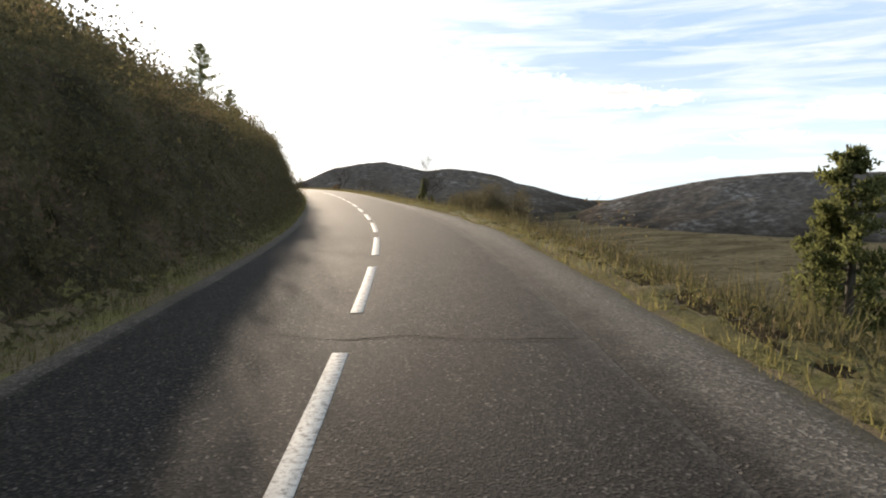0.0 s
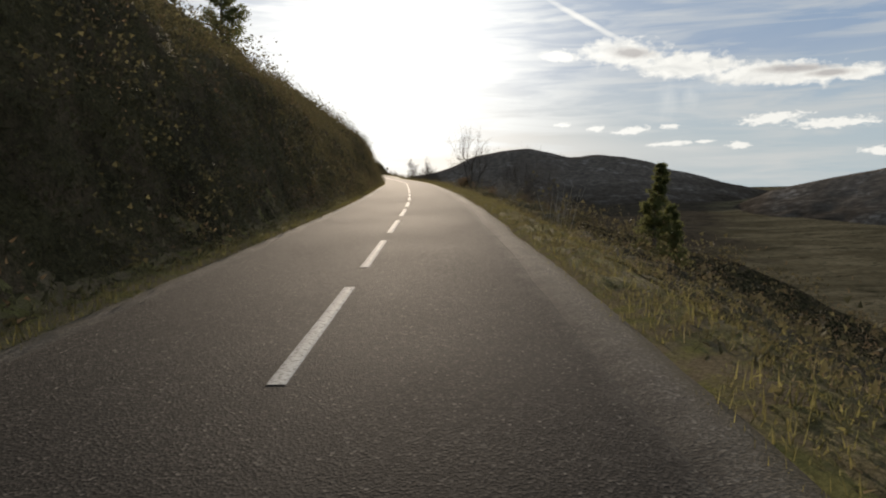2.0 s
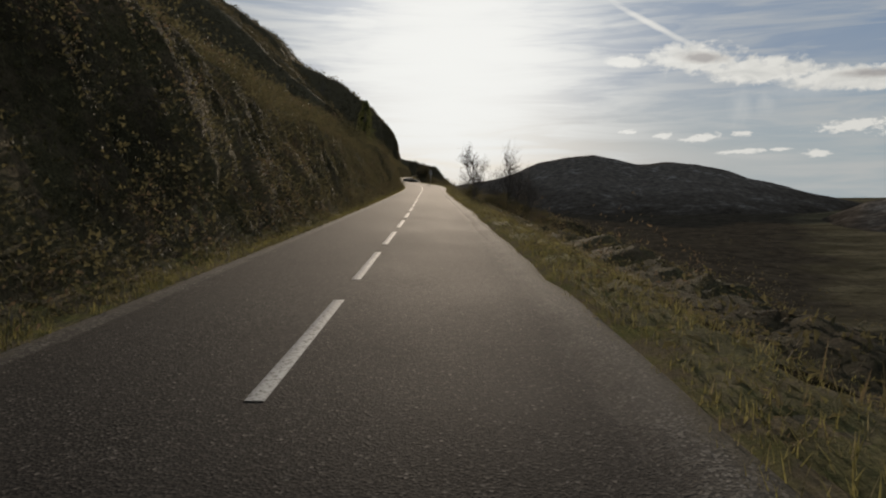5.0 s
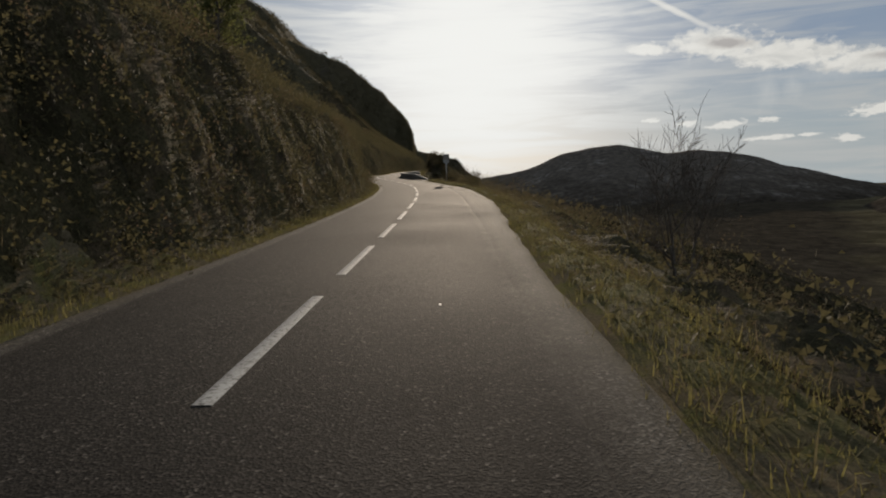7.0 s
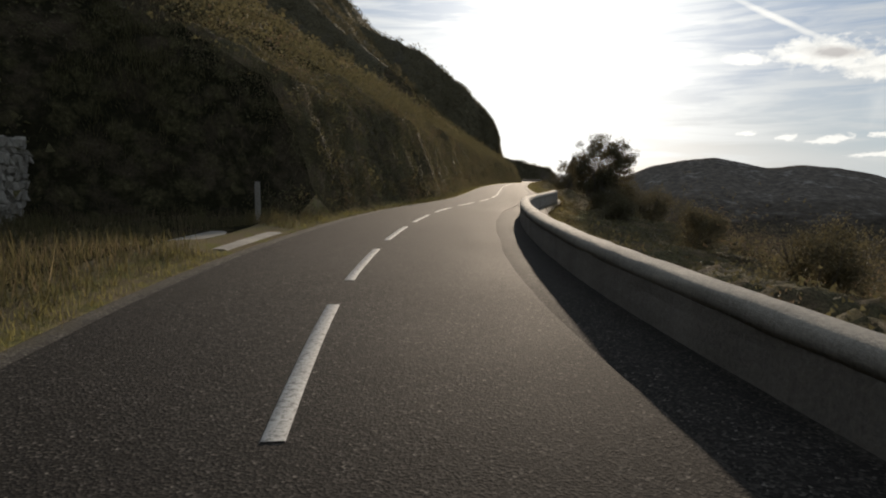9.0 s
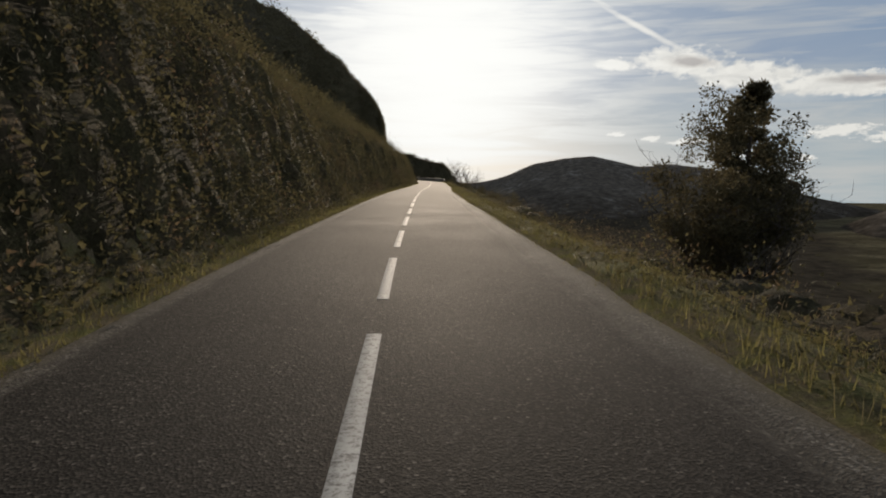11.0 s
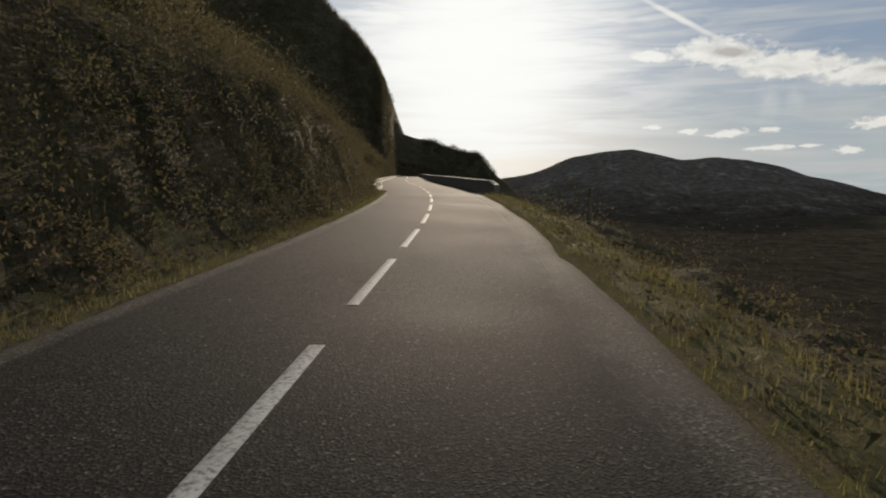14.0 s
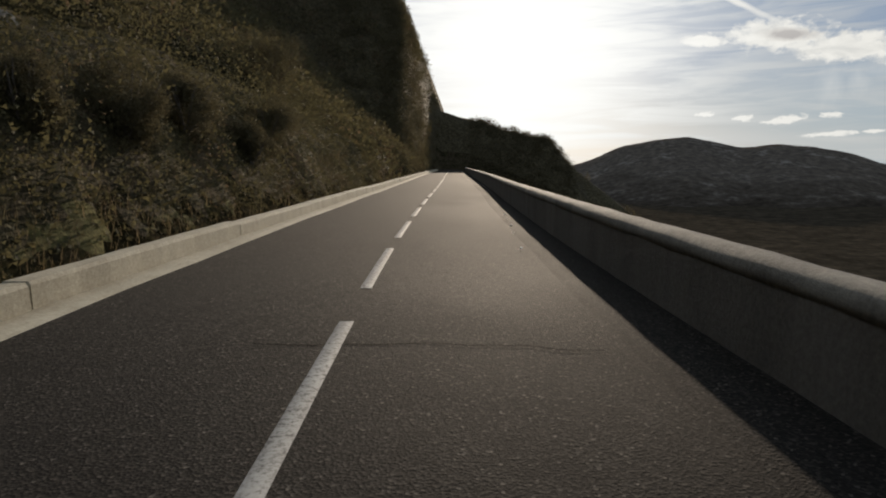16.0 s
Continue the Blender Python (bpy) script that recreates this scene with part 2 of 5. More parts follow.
def cover_material(name, dark, mid_tone, light, dry):
    """Tangled low plants: small leaves with the shade of their gaps put into the colour, green and withered in patches.
    """
    m, n, b, at = material(name, 0.95, 0.05)
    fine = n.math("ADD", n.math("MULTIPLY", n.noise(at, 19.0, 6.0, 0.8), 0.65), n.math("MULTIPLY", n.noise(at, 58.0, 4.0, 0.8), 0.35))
    # the lowest stop colours in the shade between leaves
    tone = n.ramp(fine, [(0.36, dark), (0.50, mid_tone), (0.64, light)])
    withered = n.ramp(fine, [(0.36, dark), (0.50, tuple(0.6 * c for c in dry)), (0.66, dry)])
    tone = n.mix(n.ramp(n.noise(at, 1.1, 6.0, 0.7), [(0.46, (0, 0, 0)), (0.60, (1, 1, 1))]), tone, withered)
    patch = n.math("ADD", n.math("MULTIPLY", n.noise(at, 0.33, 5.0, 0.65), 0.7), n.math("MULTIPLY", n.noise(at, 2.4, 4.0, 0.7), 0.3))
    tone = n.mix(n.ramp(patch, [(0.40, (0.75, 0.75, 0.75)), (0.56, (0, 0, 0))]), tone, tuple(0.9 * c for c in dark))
    return finish(m, n, b, tone, fine, None, 1.0, 0.06)


def turf_material():
    """Short mossy grass with worn brown patches."""
    m, n, b, at = material("verge_turf", 1.0, 0.0)
    mid = n.noise(at, 2.2, 6.0, 0.65)
    fine = n.noise(at, 34.0, 6.0, 0.8)
    green = n.ramp(fine, [(0.3, (0.070, 0.066, 0.028)), (0.55, (0.16, 0.145, 0.058)), (0.8, (0.25, 0.22, 0.10))])
    brown = n.ramp(fine, [(0.3, (0.08, 0.062, 0.038)), (0.7, (0.22, 0.175, 0.11))])
    return finish(m, n, b, n.mix(n.ramp(mid, [(0.46, (0, 0, 0)), (0.62, (1, 1, 1))]), brown, green), n.math("ADD", mid, fine), None, 0.7, 0.05)


def far_material():
    """Distant scrub and pale crags, by slope and by patches of many metres."""
    m, n, b, at = material("far_hillside", 1.0, 0.0)
    big = n.noise(at, 0.006, 7.0, 0.62)
    mid = n.noise(at, 0.035, 8.0, 0.7)
    up = n.add("ShaderNodeSeparateXYZ", ins={0: n.add("ShaderNodeNewGeometry").outputs["Normal"]}).outputs[2]
    wood = n.ramp(mid, [(0.35, (0.058, 0.050, 0.042)), (0.55, (0.10, 0.085, 0.070)), (0.7, (0.15, 0.128, 0.104))])
    rock = n.ramp(mid, [(0.3, (0.16, 0.15, 0.135)), (0.6, (0.32, 0.30, 0.27))])
    crag = n.math("MULTIPLY", n.ramp(big, [(0.5, (0, 0, 0)), (0.62, (1, 1, 1))]), n.ramp(mid, [(0.48, (0, 0, 0)), (0.58, (1, 1, 1))]))
    # darker by height towards the foot of the hills: woods, as on the valley floor
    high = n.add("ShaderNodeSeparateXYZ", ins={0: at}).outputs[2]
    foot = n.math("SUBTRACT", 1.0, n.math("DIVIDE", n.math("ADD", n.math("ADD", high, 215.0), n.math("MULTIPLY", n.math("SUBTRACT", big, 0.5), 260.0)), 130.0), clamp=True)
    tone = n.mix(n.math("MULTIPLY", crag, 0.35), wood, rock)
    # this dark tone has the trees' own shade put into it
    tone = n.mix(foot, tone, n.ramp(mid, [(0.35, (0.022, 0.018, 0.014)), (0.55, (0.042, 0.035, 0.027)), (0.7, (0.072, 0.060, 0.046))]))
    return finish(m, n, b, tone, mid, None, 0.45, 1.5)


def valley_material():
    """The valley floor: dark woods below the road, their own shade put into the colour, and open pasture in long bands
    with lines of bushes.
    """
    m, n, b, at = material("valley_fields", 1.0, 0.0)
    turned = n.add("ShaderNodeMapping", ins={"Vector": at, "Rotation": (0, 0, 0.55), "Scale": (0.35, 1.0, 0.0)}).outputs[0]
    bands = n.noise(turned, 0.011, 6.0, 0.6, 0.8)
    rows = n.noise(turned, 0.035, 5.0, 0.7, 0.5)
    fine = n.noise(at, 0.08, 7.0, 0.7)
    place = n.add("ShaderNodeSeparateXYZ", ins={0: at})
    open_land = n.math("SUBTRACT", place.outputs[0], n.math("MULTIPLY", n.math("ADD", place.outputs[1], 50.0), 0.62))
    open_land = n.math("ADD", n.math("DIVIDE", open_land, 500.0), n.math("SUBTRACT", n.noise(at, 0.006, 6.0, 0.6), 0.5), clamp=True)
    tone = n.ramp(bands, [(0.35, (0.060, 0.050, 0.030)), (0.5, (0.095, 0.079, 0.049)), (0.65, (0.14, 0.117, 0.074))])
    tone = n.mix(n.ramp(fine, [(0.45, (0, 0, 0)), (0.62, (0.7, 0.7, 0.7))]), tone, (0.045, 0.041, 0.025))
    tone = n.mix(n.ramp(rows, [(0.56, (0, 0, 0)), (0.64, (0.85, 0.85, 0.85))]), tone, (0.020, 0.020, 0.012))
    # tones kept dark to stand in for trees shading one another
    woods = n.ramp(n.noise(at, 0.03, 8.0, 0.75), [(0.35, (0.024, 0.020, 0.015)), (0.55, (0.048, 0.040, 0.029)), (0.7, (0.082, 0.067, 0.048))])
    tone = n.mix(n.ramp(open_land, [(0.0, (0, 0, 0)), (0.25, (1, 1, 1))]), woods, tone)
    return finish(m, n, b, tone, fine, None, 0.8, 3.0)


def rock_material():
    m, n, b, at = material("limestone_cliff", 0.95, 0.05)
    big = n.noise(at, 0.05, 7.0, 0.65, 0.6)
    crack = n.add("ShaderNodeTexVoronoi", feature="DISTANCE_TO_EDGE", ins={"Vector": at, "Scale": 0.18}).outputs["Distance"]
    fine = n.noise(at, 0.9, 6.0, 0.7)
    stone = n.ramp(fine, [(0.3, (0.050, 0.043, 0.035)), (0.6, (0.095, 0.083, 0.068)), (0.8, (0.16, 0.142, 0.118))])
    scrub = n.ramp(n.noise(at, 2.2, 6.0, 0.75), [(0.35, (0.035, 0.030, 0.018)), (0.5, (0.075, 0.064, 0.038)), (0.65, (0.14, 0.118, 0.072))])
    tone = n.mix(n.ramp(n.math('ADD', n.math('MULTIPLY', big, 0.6), n.math('MULTIPLY', n.noise(at, 0.25, 6.0, 0.7), 0.4)), [(0.31, (0, 0, 0)), (0.43, (1, 1, 1))]), stone, scrub)
    h = n.math("ADD", n.math("MULTIPLY", fine, 0.5), n.math("MINIMUM", crack, 0.3))
    return finish(m, n, b, tone, n.math("ADD", h, big), None, 1.0, 2.5)


def concrete_material(name, dark, light, rough=0.88):
    m, n, b, at = material(name, rough, 0.25)
    fine = n.noise(at, 26.0, 6.0, 0.7)
    stain = n.noise(n.add("ShaderNodeMapping", ins={"Vector": at, "Scale": (1.0, 1.0, 0.25)}).outputs[0], 1.6, 6.0, 0.65)
    tone = n.mix(n.ramp(stain, [(0.35, (1, 1, 1)), (0.65, (0, 0, 0))]), light, dark)
    tone = n.mix(0.5, tone, n.ramp(fine, [(0.3, tuple(0.6 * c for c in dark)), (0.7, light)]))
    return finish(m, n, b, tone, n.math("ADD", fine, stain), None, 0.7, 0.015)


def leaf_material(name, dark, light, back=0.45, rough=0.75, grain=26.0):
    """Sprays of small leaves: colour differs from spray to spray and from leaf to leaf, and light shines through."""
    m, n, b, at = material(name, rough, 0.08)
    each = n.add("ShaderNodeNewGeometry").outputs["Random Per Island"]
    tone = n.ramp(each, [(0.0, dark), (0.8, tuple(0.5 * (p + q) for p, q in zip(dark, light))), (1.0, light)])
    leaf = n.add("ShaderNodeTexVoronoi", ins={"Vector": at, "Scale": grain})
    tone = n.mix(n.ramp(leaf.outputs["Color"], [(0.25, (0.6, 0.6, 0.6)), (0.7, (0, 0, 0))]), tone, tuple(0.4 * c for c in dark))
    tone = n.mix(n.ramp(n.noise(at, 0.5, 3.0), [(0.4, (0, 0, 0)), (0.7, (0.5, 0.5, 0.5))]), tone, tuple(0.6 * c for c in dark))
    bump = n.add("ShaderNodeBump", ins={"Height": leaf.outputs["Distance"], "Strength": 0.8, "Distance": 0.03})
    m.node_tree.links.new(bump.outputs[0], b.inputs["Normal"])
    m.node_tree.links.new(tone, b.inputs["Base Color"])
    shine = n.add("ShaderNodeBsdfTranslucent", ins={"Color": n.mix(0.35, tone, light)})
    both = n.add("ShaderNodeMixShader", ins={0: back, 1: b.outputs[0], 2: shine.outputs[0]})
    o = [x for x in m.node_tree.nodes if x.type == "OUTPUT_MATERIAL"][0]
    m.node_tree.links.new(both.outputs[0], o.inputs[0])
    return m


def bark_material(name, dark, light):
    m, n, b, at = material(name, 0.9, 0.15)
    grain = n.noise(n.add("ShaderNodeMapping", ins={"Vector": at, "Scale": (1, 1, 0.2)}).outputs[0], 22.0, 5.0, 0.7)
    return finish(m, n, b, n.ramp(grain, [(0.3, dark), (0.7, light)]), grain, None, 0.8, 0.02)


def plain_material(name, color, rough, metal=0.0, spec=0.5):
    m, n, b, at = material(name, rough, spec)
    b.inputs["Metallic"].default_value = metal
    dirt = n.noise(at, 7.0, 5.0, 0.7)
    tone = n.mix(n.ramp(dirt, [(0.4, (0, 0, 0)), (0.75, (0.5, 0.5, 0.5))]), color, tuple(0.55 * c for c in color))
    return finish(m, n, b, tone)


M_ROAD, M_PAINT, M_GROUND = road_material(), paint_material(), ground_material()
M_TURF = turf_material()
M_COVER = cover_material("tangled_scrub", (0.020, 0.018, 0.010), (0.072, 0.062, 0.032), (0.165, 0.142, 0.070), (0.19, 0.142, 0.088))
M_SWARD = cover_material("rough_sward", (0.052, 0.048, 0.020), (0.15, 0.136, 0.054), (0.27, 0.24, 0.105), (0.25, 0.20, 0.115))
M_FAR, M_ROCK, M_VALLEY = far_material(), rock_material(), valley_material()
M_PARAPET = concrete_material("parapet_concrete", (0.115, 0.098, 0.080), (0.215, 0.188, 0.155))
M_PALE = concrete_material("pale_concrete", (0.34, 0.295, 0.21), (0.56, 0.50, 0.38))
M_COPING = concrete_material("coping_concrete", (0.15, 0.132, 0.108), (0.30, 0.27, 0.22))
M_SOIL = concrete_material("dark_soil", (0.035, 0.028, 0.02), (0.09, 0.075, 0.055))
M_STONE = concrete_material("pale_stone", (0.13, 0.115, 0.094), (0.30, 0.272, 0.225))
M_SHRUB = leaf_material("shrub_leaf", (0.085, 0.076, 0.040), (0.155, 0.134, 0.066), 0.4)
M_BROWN = leaf_material("dry_shrub_leaf", (0.12, 0.084, 0.052), (0.21, 0.152, 0.09), 0.4)
M_PINE = leaf_material("pine_needle", (0.082, 0.094, 0.036), (0.20, 0.205, 0.078), 0.5)
M_OAK = leaf_material("holm_oak_leaf", (0.080, 0.069, 0.040), (0.155, 0.131, 0.072), 0.35)
M_GRASS = leaf_material("verge_grass", (0.10, 0.094, 0.034), (0.27, 0.235, 0.095), 0.55)
M_WEED = leaf_material("tall_weeds", (0.066, 0.060, 0.028), (0.165, 0.142, 0.066), 0.45)
M_DULL = leaf_material("withered_grass", (0.11, 0.083, 0.048), (0.25, 0.195, 0.11), 0.45)
M_STRAW = leaf_material("dry_grass", (0.10, 0.085, 0.045), (0.26, 0.22, 0.12), 0.5)
M_BARK = bark_material("grey_bark", (0.045, 0.038, 0.032), (0.14, 0.12, 0.10))
M_PALEBARK = bark_material("pale_bark", (0.16, 0.14, 0.115), (0.36, 0.33, 0.28))
M_STEEL = plain_material("galvanised_steel", (0.42, 0.43, 0.44), 0.45, 0.9)
M_WOOD = bark_material("weathered_wood", (0.07, 0.055, 0.04), (0.20, 0.17, 0.13))
M_TAR = plain_material("tar", (0.009, 0.008, 0.007), 1.0, 0.0, 0.0)
M_WHITE = plain_material("white_enamel", (0.75, 0.75, 0.73), 0.5)
M_BOARD = plain_material("weathered_board", (0.22, 0.19, 0.16), 0.7)

# ---------------------------------------------------------------- lie of the land
# the road's centre line: x every 12.5 m of y from -12.5 m on; its height every 25 m
ROAD_X = np.array([-5.81, -0.48, 3.87, 6.83, 9.2, 11.3, 13.18, 14.68, 16.02, 17.33, 18.4, 19.22, 19.92, 20.52, 21.11, 21.74, 22.33, 22.65, 22.18, 20.38, 18.07, 17.76, 19.37, 19.77, 19.94, 20.38, 21.08, 21.84, 22.73, 23.84, 25.01, 25.96, 27.02, 27.92, 28.15, 27.63, 26.77, 26.09, 25.79, 25.64, 25.42, 25.15, 24.88, 24.65, 24.47, 24.33, 24.25, 24.2, 24.2])
ROAD_Z = np.array([0.35, 0.24, 0.09, -0.16, -0.52, -0.96, -1.39, -1.8, -2.09, -2.13, -2.06, -2.13, -2.2, -2.33, -2.59, -2.88, -3.19, -3.34, -3.56, -3.88, -4.21, -4.57, -4.95, -5.34, -5.73])


def spline(q, at0, step, values):
    """A smooth curve through evenly spaced values, straight beyond its ends."""
    q = np.asarray(q, float)
    f = (q - at0) / step
    i = np.clip(np.floor(f).astype(int), 0, len(values) - 2)
    t = f - i
    tc = np.clip(t, 0, 1)
    pad = np.concatenate([[2 * values[0] - values[1]], values, [2 * values[-1] - values[-2]]])
    a, b, c, d = pad[i], pad[i + 1], pad[i + 2], pad[i + 3]
    mid = 0.5 * (2 * b + (c - a) * tc + (2 * a - 5 * b + 4 * c - d) * tc**2 + (3 * b - a - 3 * c + d) * tc**3)
    return mid + (t - tc) * (c - b)


def road_x(y):
    return spline(y, -12.5, 12.5, ROAD_X)


def road_z(y):
    return spline(y, -12.5, 25.0, ROAD_Z)


def smooth(a, b, v):
    t = np.clip((np.asarray(v, float) - a) / (b - a), 0, 1)
    return t * t * (3 - 2 * t)


def wave_noise(x, y, scale, seed, octaves=4):
    """Cheap smooth noise, about -1 to 1, from value noise on a grid."""
    total, amp = 0.0, 1.0
    x, y = np.asarray(x, float) / scale, np.asarray(y, float) / scale
    for o in range(octaves):
        xi, yi = np.floor(x).astype(np.int64), np.floor(y).astype(np.int64)
        fx, fy = x - xi, y - yi
        fx, fy = fx * fx * (3 - 2 * fx), fy * fy * (3 - 2 * fy)

        def h(a, b):
            v = np.sin((a * 127.1 + b * 311.7 + (seed + o) * 74.7)) * 43758.5453
            return (v - np.floor(v)) * 2 - 1

        n = (h(xi, yi) * (1 - fx) + h(xi + 1, yi) * fx) * (1 - fy) + (h(xi, yi + 1) * (1 - fx) + h(xi + 1, yi + 1) * fx) * fy
        total = total + n * amp
        amp, x, y = amp * 0.5, x * 2.03 + 17.3, y * 2.03 + 5.1
    return total / 1.6


# the steep nose ahead: its height over x at its face
NOSE_X = [-600, -300, -200, -108, -78, -63, -55, -38, -20, -10, 0, 8, 15, 18, 21, 26, 33, 60]
NOSE_Z = [260, 205, 165, 121, 100, 89, 75, 67, 58, 49, 42, 33, 25, 17, 9, 5, 1, -20]
SPUR_X = [-60, 19, 30, 41, 48, 50, 53, 60, 90, 200, 700]
SPUR_Z = [20, 9, 6.5, 3, 1.5, 0, -4, -10, -32, -80, -300]


def pull_out(y):
    """By how much the gravel beside the outer lane is wider than elsewhere."""
    return 0.6 * smooth(176, 194, y) * (1 - smooth(204, 216, y)) + 0.5 * (1 - smooth(14, 34, y))


def ground_z(u, y):
    """The height of the ground u metres to the right of the centre line."""
    u, y = np.asarray(u, float), np.asarray(y, float)
    x = u + road_x(np.clip(y, -60, 700))
    zr = road_z(np.clip(y, -60, 620))
    w = -u
    n1, n2 = wave_noise(x, y, 14.0, 1), wave_noise(x, y, 3.1, 2, 3)
    far_n = wave_noise(x, y, 60.0, 5)
    # uphill side: verge, cut bank, then the hillside
    kerbed = smooth(418, 421, y)
    toe = 2.85 + 0.4 * kerbed + 6.0 * smooth(229, 233.5, y) * (1 - smooth(242.5, 248.5, y))
    bank = 3.3 * (1 - 0.35 * smooth(50, 25, y)) * (1 - 0.55 * smooth(408, 424, y)) * smooth(0, 1.8, w - toe) * (1 + 0.3 * n1)
    steep = 0.60 - 0.13 * (1 - smooth(52, 92, y)) + 0.05 * np.sin(y / 37.0) + 0.30 * smooth(412, 430, y)
    hill = np.maximum(w - toe - 1.2, 0) * steep + np.clip((w - 6) / 20, 0, 1) * (1.6 * n1 + 5.0 * far_n * np.clip(w / 60, 0, 1))
    left = 0.10 * smooth(2.5, 3.1, w - 0.75 * smooth(415, 419, y)) + bank + np.maximum(hill, 0) + (0.18 + 0.22 * smooth(3.0, 3.6, w) * (1 - smooth(5, 7, w))) * n2 * smooth(2.7 + 0.45 * kerbed, 3.6 + 0.3 * kerbed, w) - 0.26 * kerbed * (1 - smooth(3.02, 3.25, w))
    rough = wave_noise(x, y, 7.0, 11, 3)
    nose = np.interp(x, NOSE_X, NOSE_Z) + (0.6 + 3.0 * np.clip(-x / 60, 0, 1)) * far_n + 0.8 * n1 + np.clip((18 - x) / 30, 0.15, 1) * (1.2 * rough + 3.5 * np.abs(wave_noise(x * 1.6, y * 0.7, 9.0, 14, 3)) - 1.2)
    spur = np.interp(x, SPUR_X, SPUR_Z) + 0.7 * rough + 0.5 * n1
    # downhill side: shoulder, slope, valley floor
    wide = pull_out(y)
    edge = 3.3 + wide
    drop = 0.50 - 0.22 * smooth(80, 95, y) * (1 - smooth(105, 125, y)) - 0.22 * smooth(212, 226, y) * (1 - smooth(268, 288, y)) + 0.08 * n1
    fall = np.maximum(u - edge, 0)
    down = -np.where(fall < 30, fall * drop, 30 * drop + (fall - 30) * 0.42)
    down = down + 0.25 * n2 * smooth(3.0 + wide, 4.5 + wide, u) + np.clip(fall / 20, 0, 1) * (1.2 * n1)
    floor = -182 + 6 * wave_noise(x, y, 300.0, 9) - 0.12 * np.maximum(np.hypot(u, y - 100) - 3600, 0)
    by_wall = smooth(222, 226, y) * (1 - smooth(263, 267, y)) + smooth(412, 417, y)
    right = np.maximum(down, floor) + 0.05 * smooth(2.4, 2.9, u - wide) - 0.14 * by_wall - 0.08 * (1 - smooth(2.45, 2.7, u - wide))
    z = zr + np.where(u < 0, left, right)
    # the nose and the spur that closes the view
    k = smooth(503, 541, y) * smooth(3.7, 6.5, w)
    z = np.where(u < 0, np.where(k > 0, np.maximum(z, zr + (nose - zr) * k), z), z)
    k2 = smooth(583, 602, y)
    spur, nose = spur - 0.35 * np.maximum(y - 680, 0), nose - 0.35 * np.maximum(y - 680, 0)
    z = z * (1 - k2) + np.maximum(np.where(u > -4, z, -50), np.maximum(np.where(x < 21, nose, -200), spur)) * k2
    z = z - 0.35 * np.maximum(y - 680, 0) * (1 - smooth(40, 160, u))
    return np.where((np.abs(u) < 2.28) & (y < 585), zr - 0.10, z)


def plain_mesh(name, verts, faces):
    """A mesh from an array of points and an array of equal faces, or a list of unequal ones."""
    me = bpy.data.meshes.new(name)
    if isinstance(faces, list):
        me.from_pydata(np.asarray(verts).tolist(), [], faces)
        return me
    n, k = faces.shape
    me.vertices.add(len(verts))
    me.vertices.foreach_set("co", np.asarray(verts, np.float32).ravel())
    me.loops.add(n * k)
    me.loops.foreach_set("vertex_index", faces.astype(np.int32).ravel())
    me.polygons.add(n)
    me.polygons.foreach_set("loop_start", np.arange(0, n * k, k, dtype=np.int32))
    me.update(calc_edges=True)
    return me


def mesh_object(name, verts, faces, mat, smooth_shade=True):
    me = plain_mesh(name, verts, faces)
    if mat:
        me.materials.append(mat)
    if smooth_shade:
        me.shade_smooth()
    return new(name, me)


def grid_faces(nu, nv):
    i = np.arange((nu - 1) * (nv - 1))
    a = (i // (nv - 1)) * nv + i % (nv - 1)
    return np.stack([a, a + nv, a + nv + 1, a + 1], 1)


def build_ground():
    near = np.arange(2.30, 6.0, 0.36)
    mid = np.concatenate([np.arange(6.0, 14, 0.6), np.geomspace(14, 120, 38)])
    us = np.concatenate([-np.geomspace(120, 700, 18)[::-1], -mid[:-1][::-1], -near[::-1], [-2.2, 0, 2.2], near, mid[:-1], np.geomspace(120, 4200, 40)])
    us = np.unique(us.round(3))
    ys = np.concatenate([-np.geomspace(30, 320, 14)[::-1], np.arange(-28, 470, 1.2), np.arange(470, 640, 2.0), np.geomspace(641, 4300, 34)])
    uu, yy = np.meshgrid(us, ys)
    xx = uu + road_x(np.clip(yy, -60, 700))
    zz = ground_z(uu, yy)
    v = np.stack([xx, yy, zz], -1).reshape(-1, 3)
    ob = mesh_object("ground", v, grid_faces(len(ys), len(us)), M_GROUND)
    # rock shows on the nose and high on the hillside
    ob.data.materials.append(M_ROCK)
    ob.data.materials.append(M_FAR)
    ob.data.materials.append(M_VALLEY)
    ob.data.materials.append(M_TURF)
    f = grid_faces(len(ys), len(us))
    cen = v[f].mean(1)
    cu = cen[:, 0] - road_x(np.clip(cen[:, 1], -60, 700))
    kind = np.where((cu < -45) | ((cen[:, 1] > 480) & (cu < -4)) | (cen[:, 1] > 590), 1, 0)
    ragged = 22 * wave_noise(cen[:, 0], cen[:, 1], 30.0, 41)
    kind = np.where(cu + ragged > 75, 3, kind)
    kind = np.where((np.abs(cu) < 3.25) & (cen[:, 1] < np.where(cu < 0, 416, 480)), 4, kind)
    ob.data.polygons.foreach_set("material_index", kind.astype(np.int32))
    return tagged(ob, "scrubby mountainside with cut bank, verge and falling slope", "ground", kind="structure")


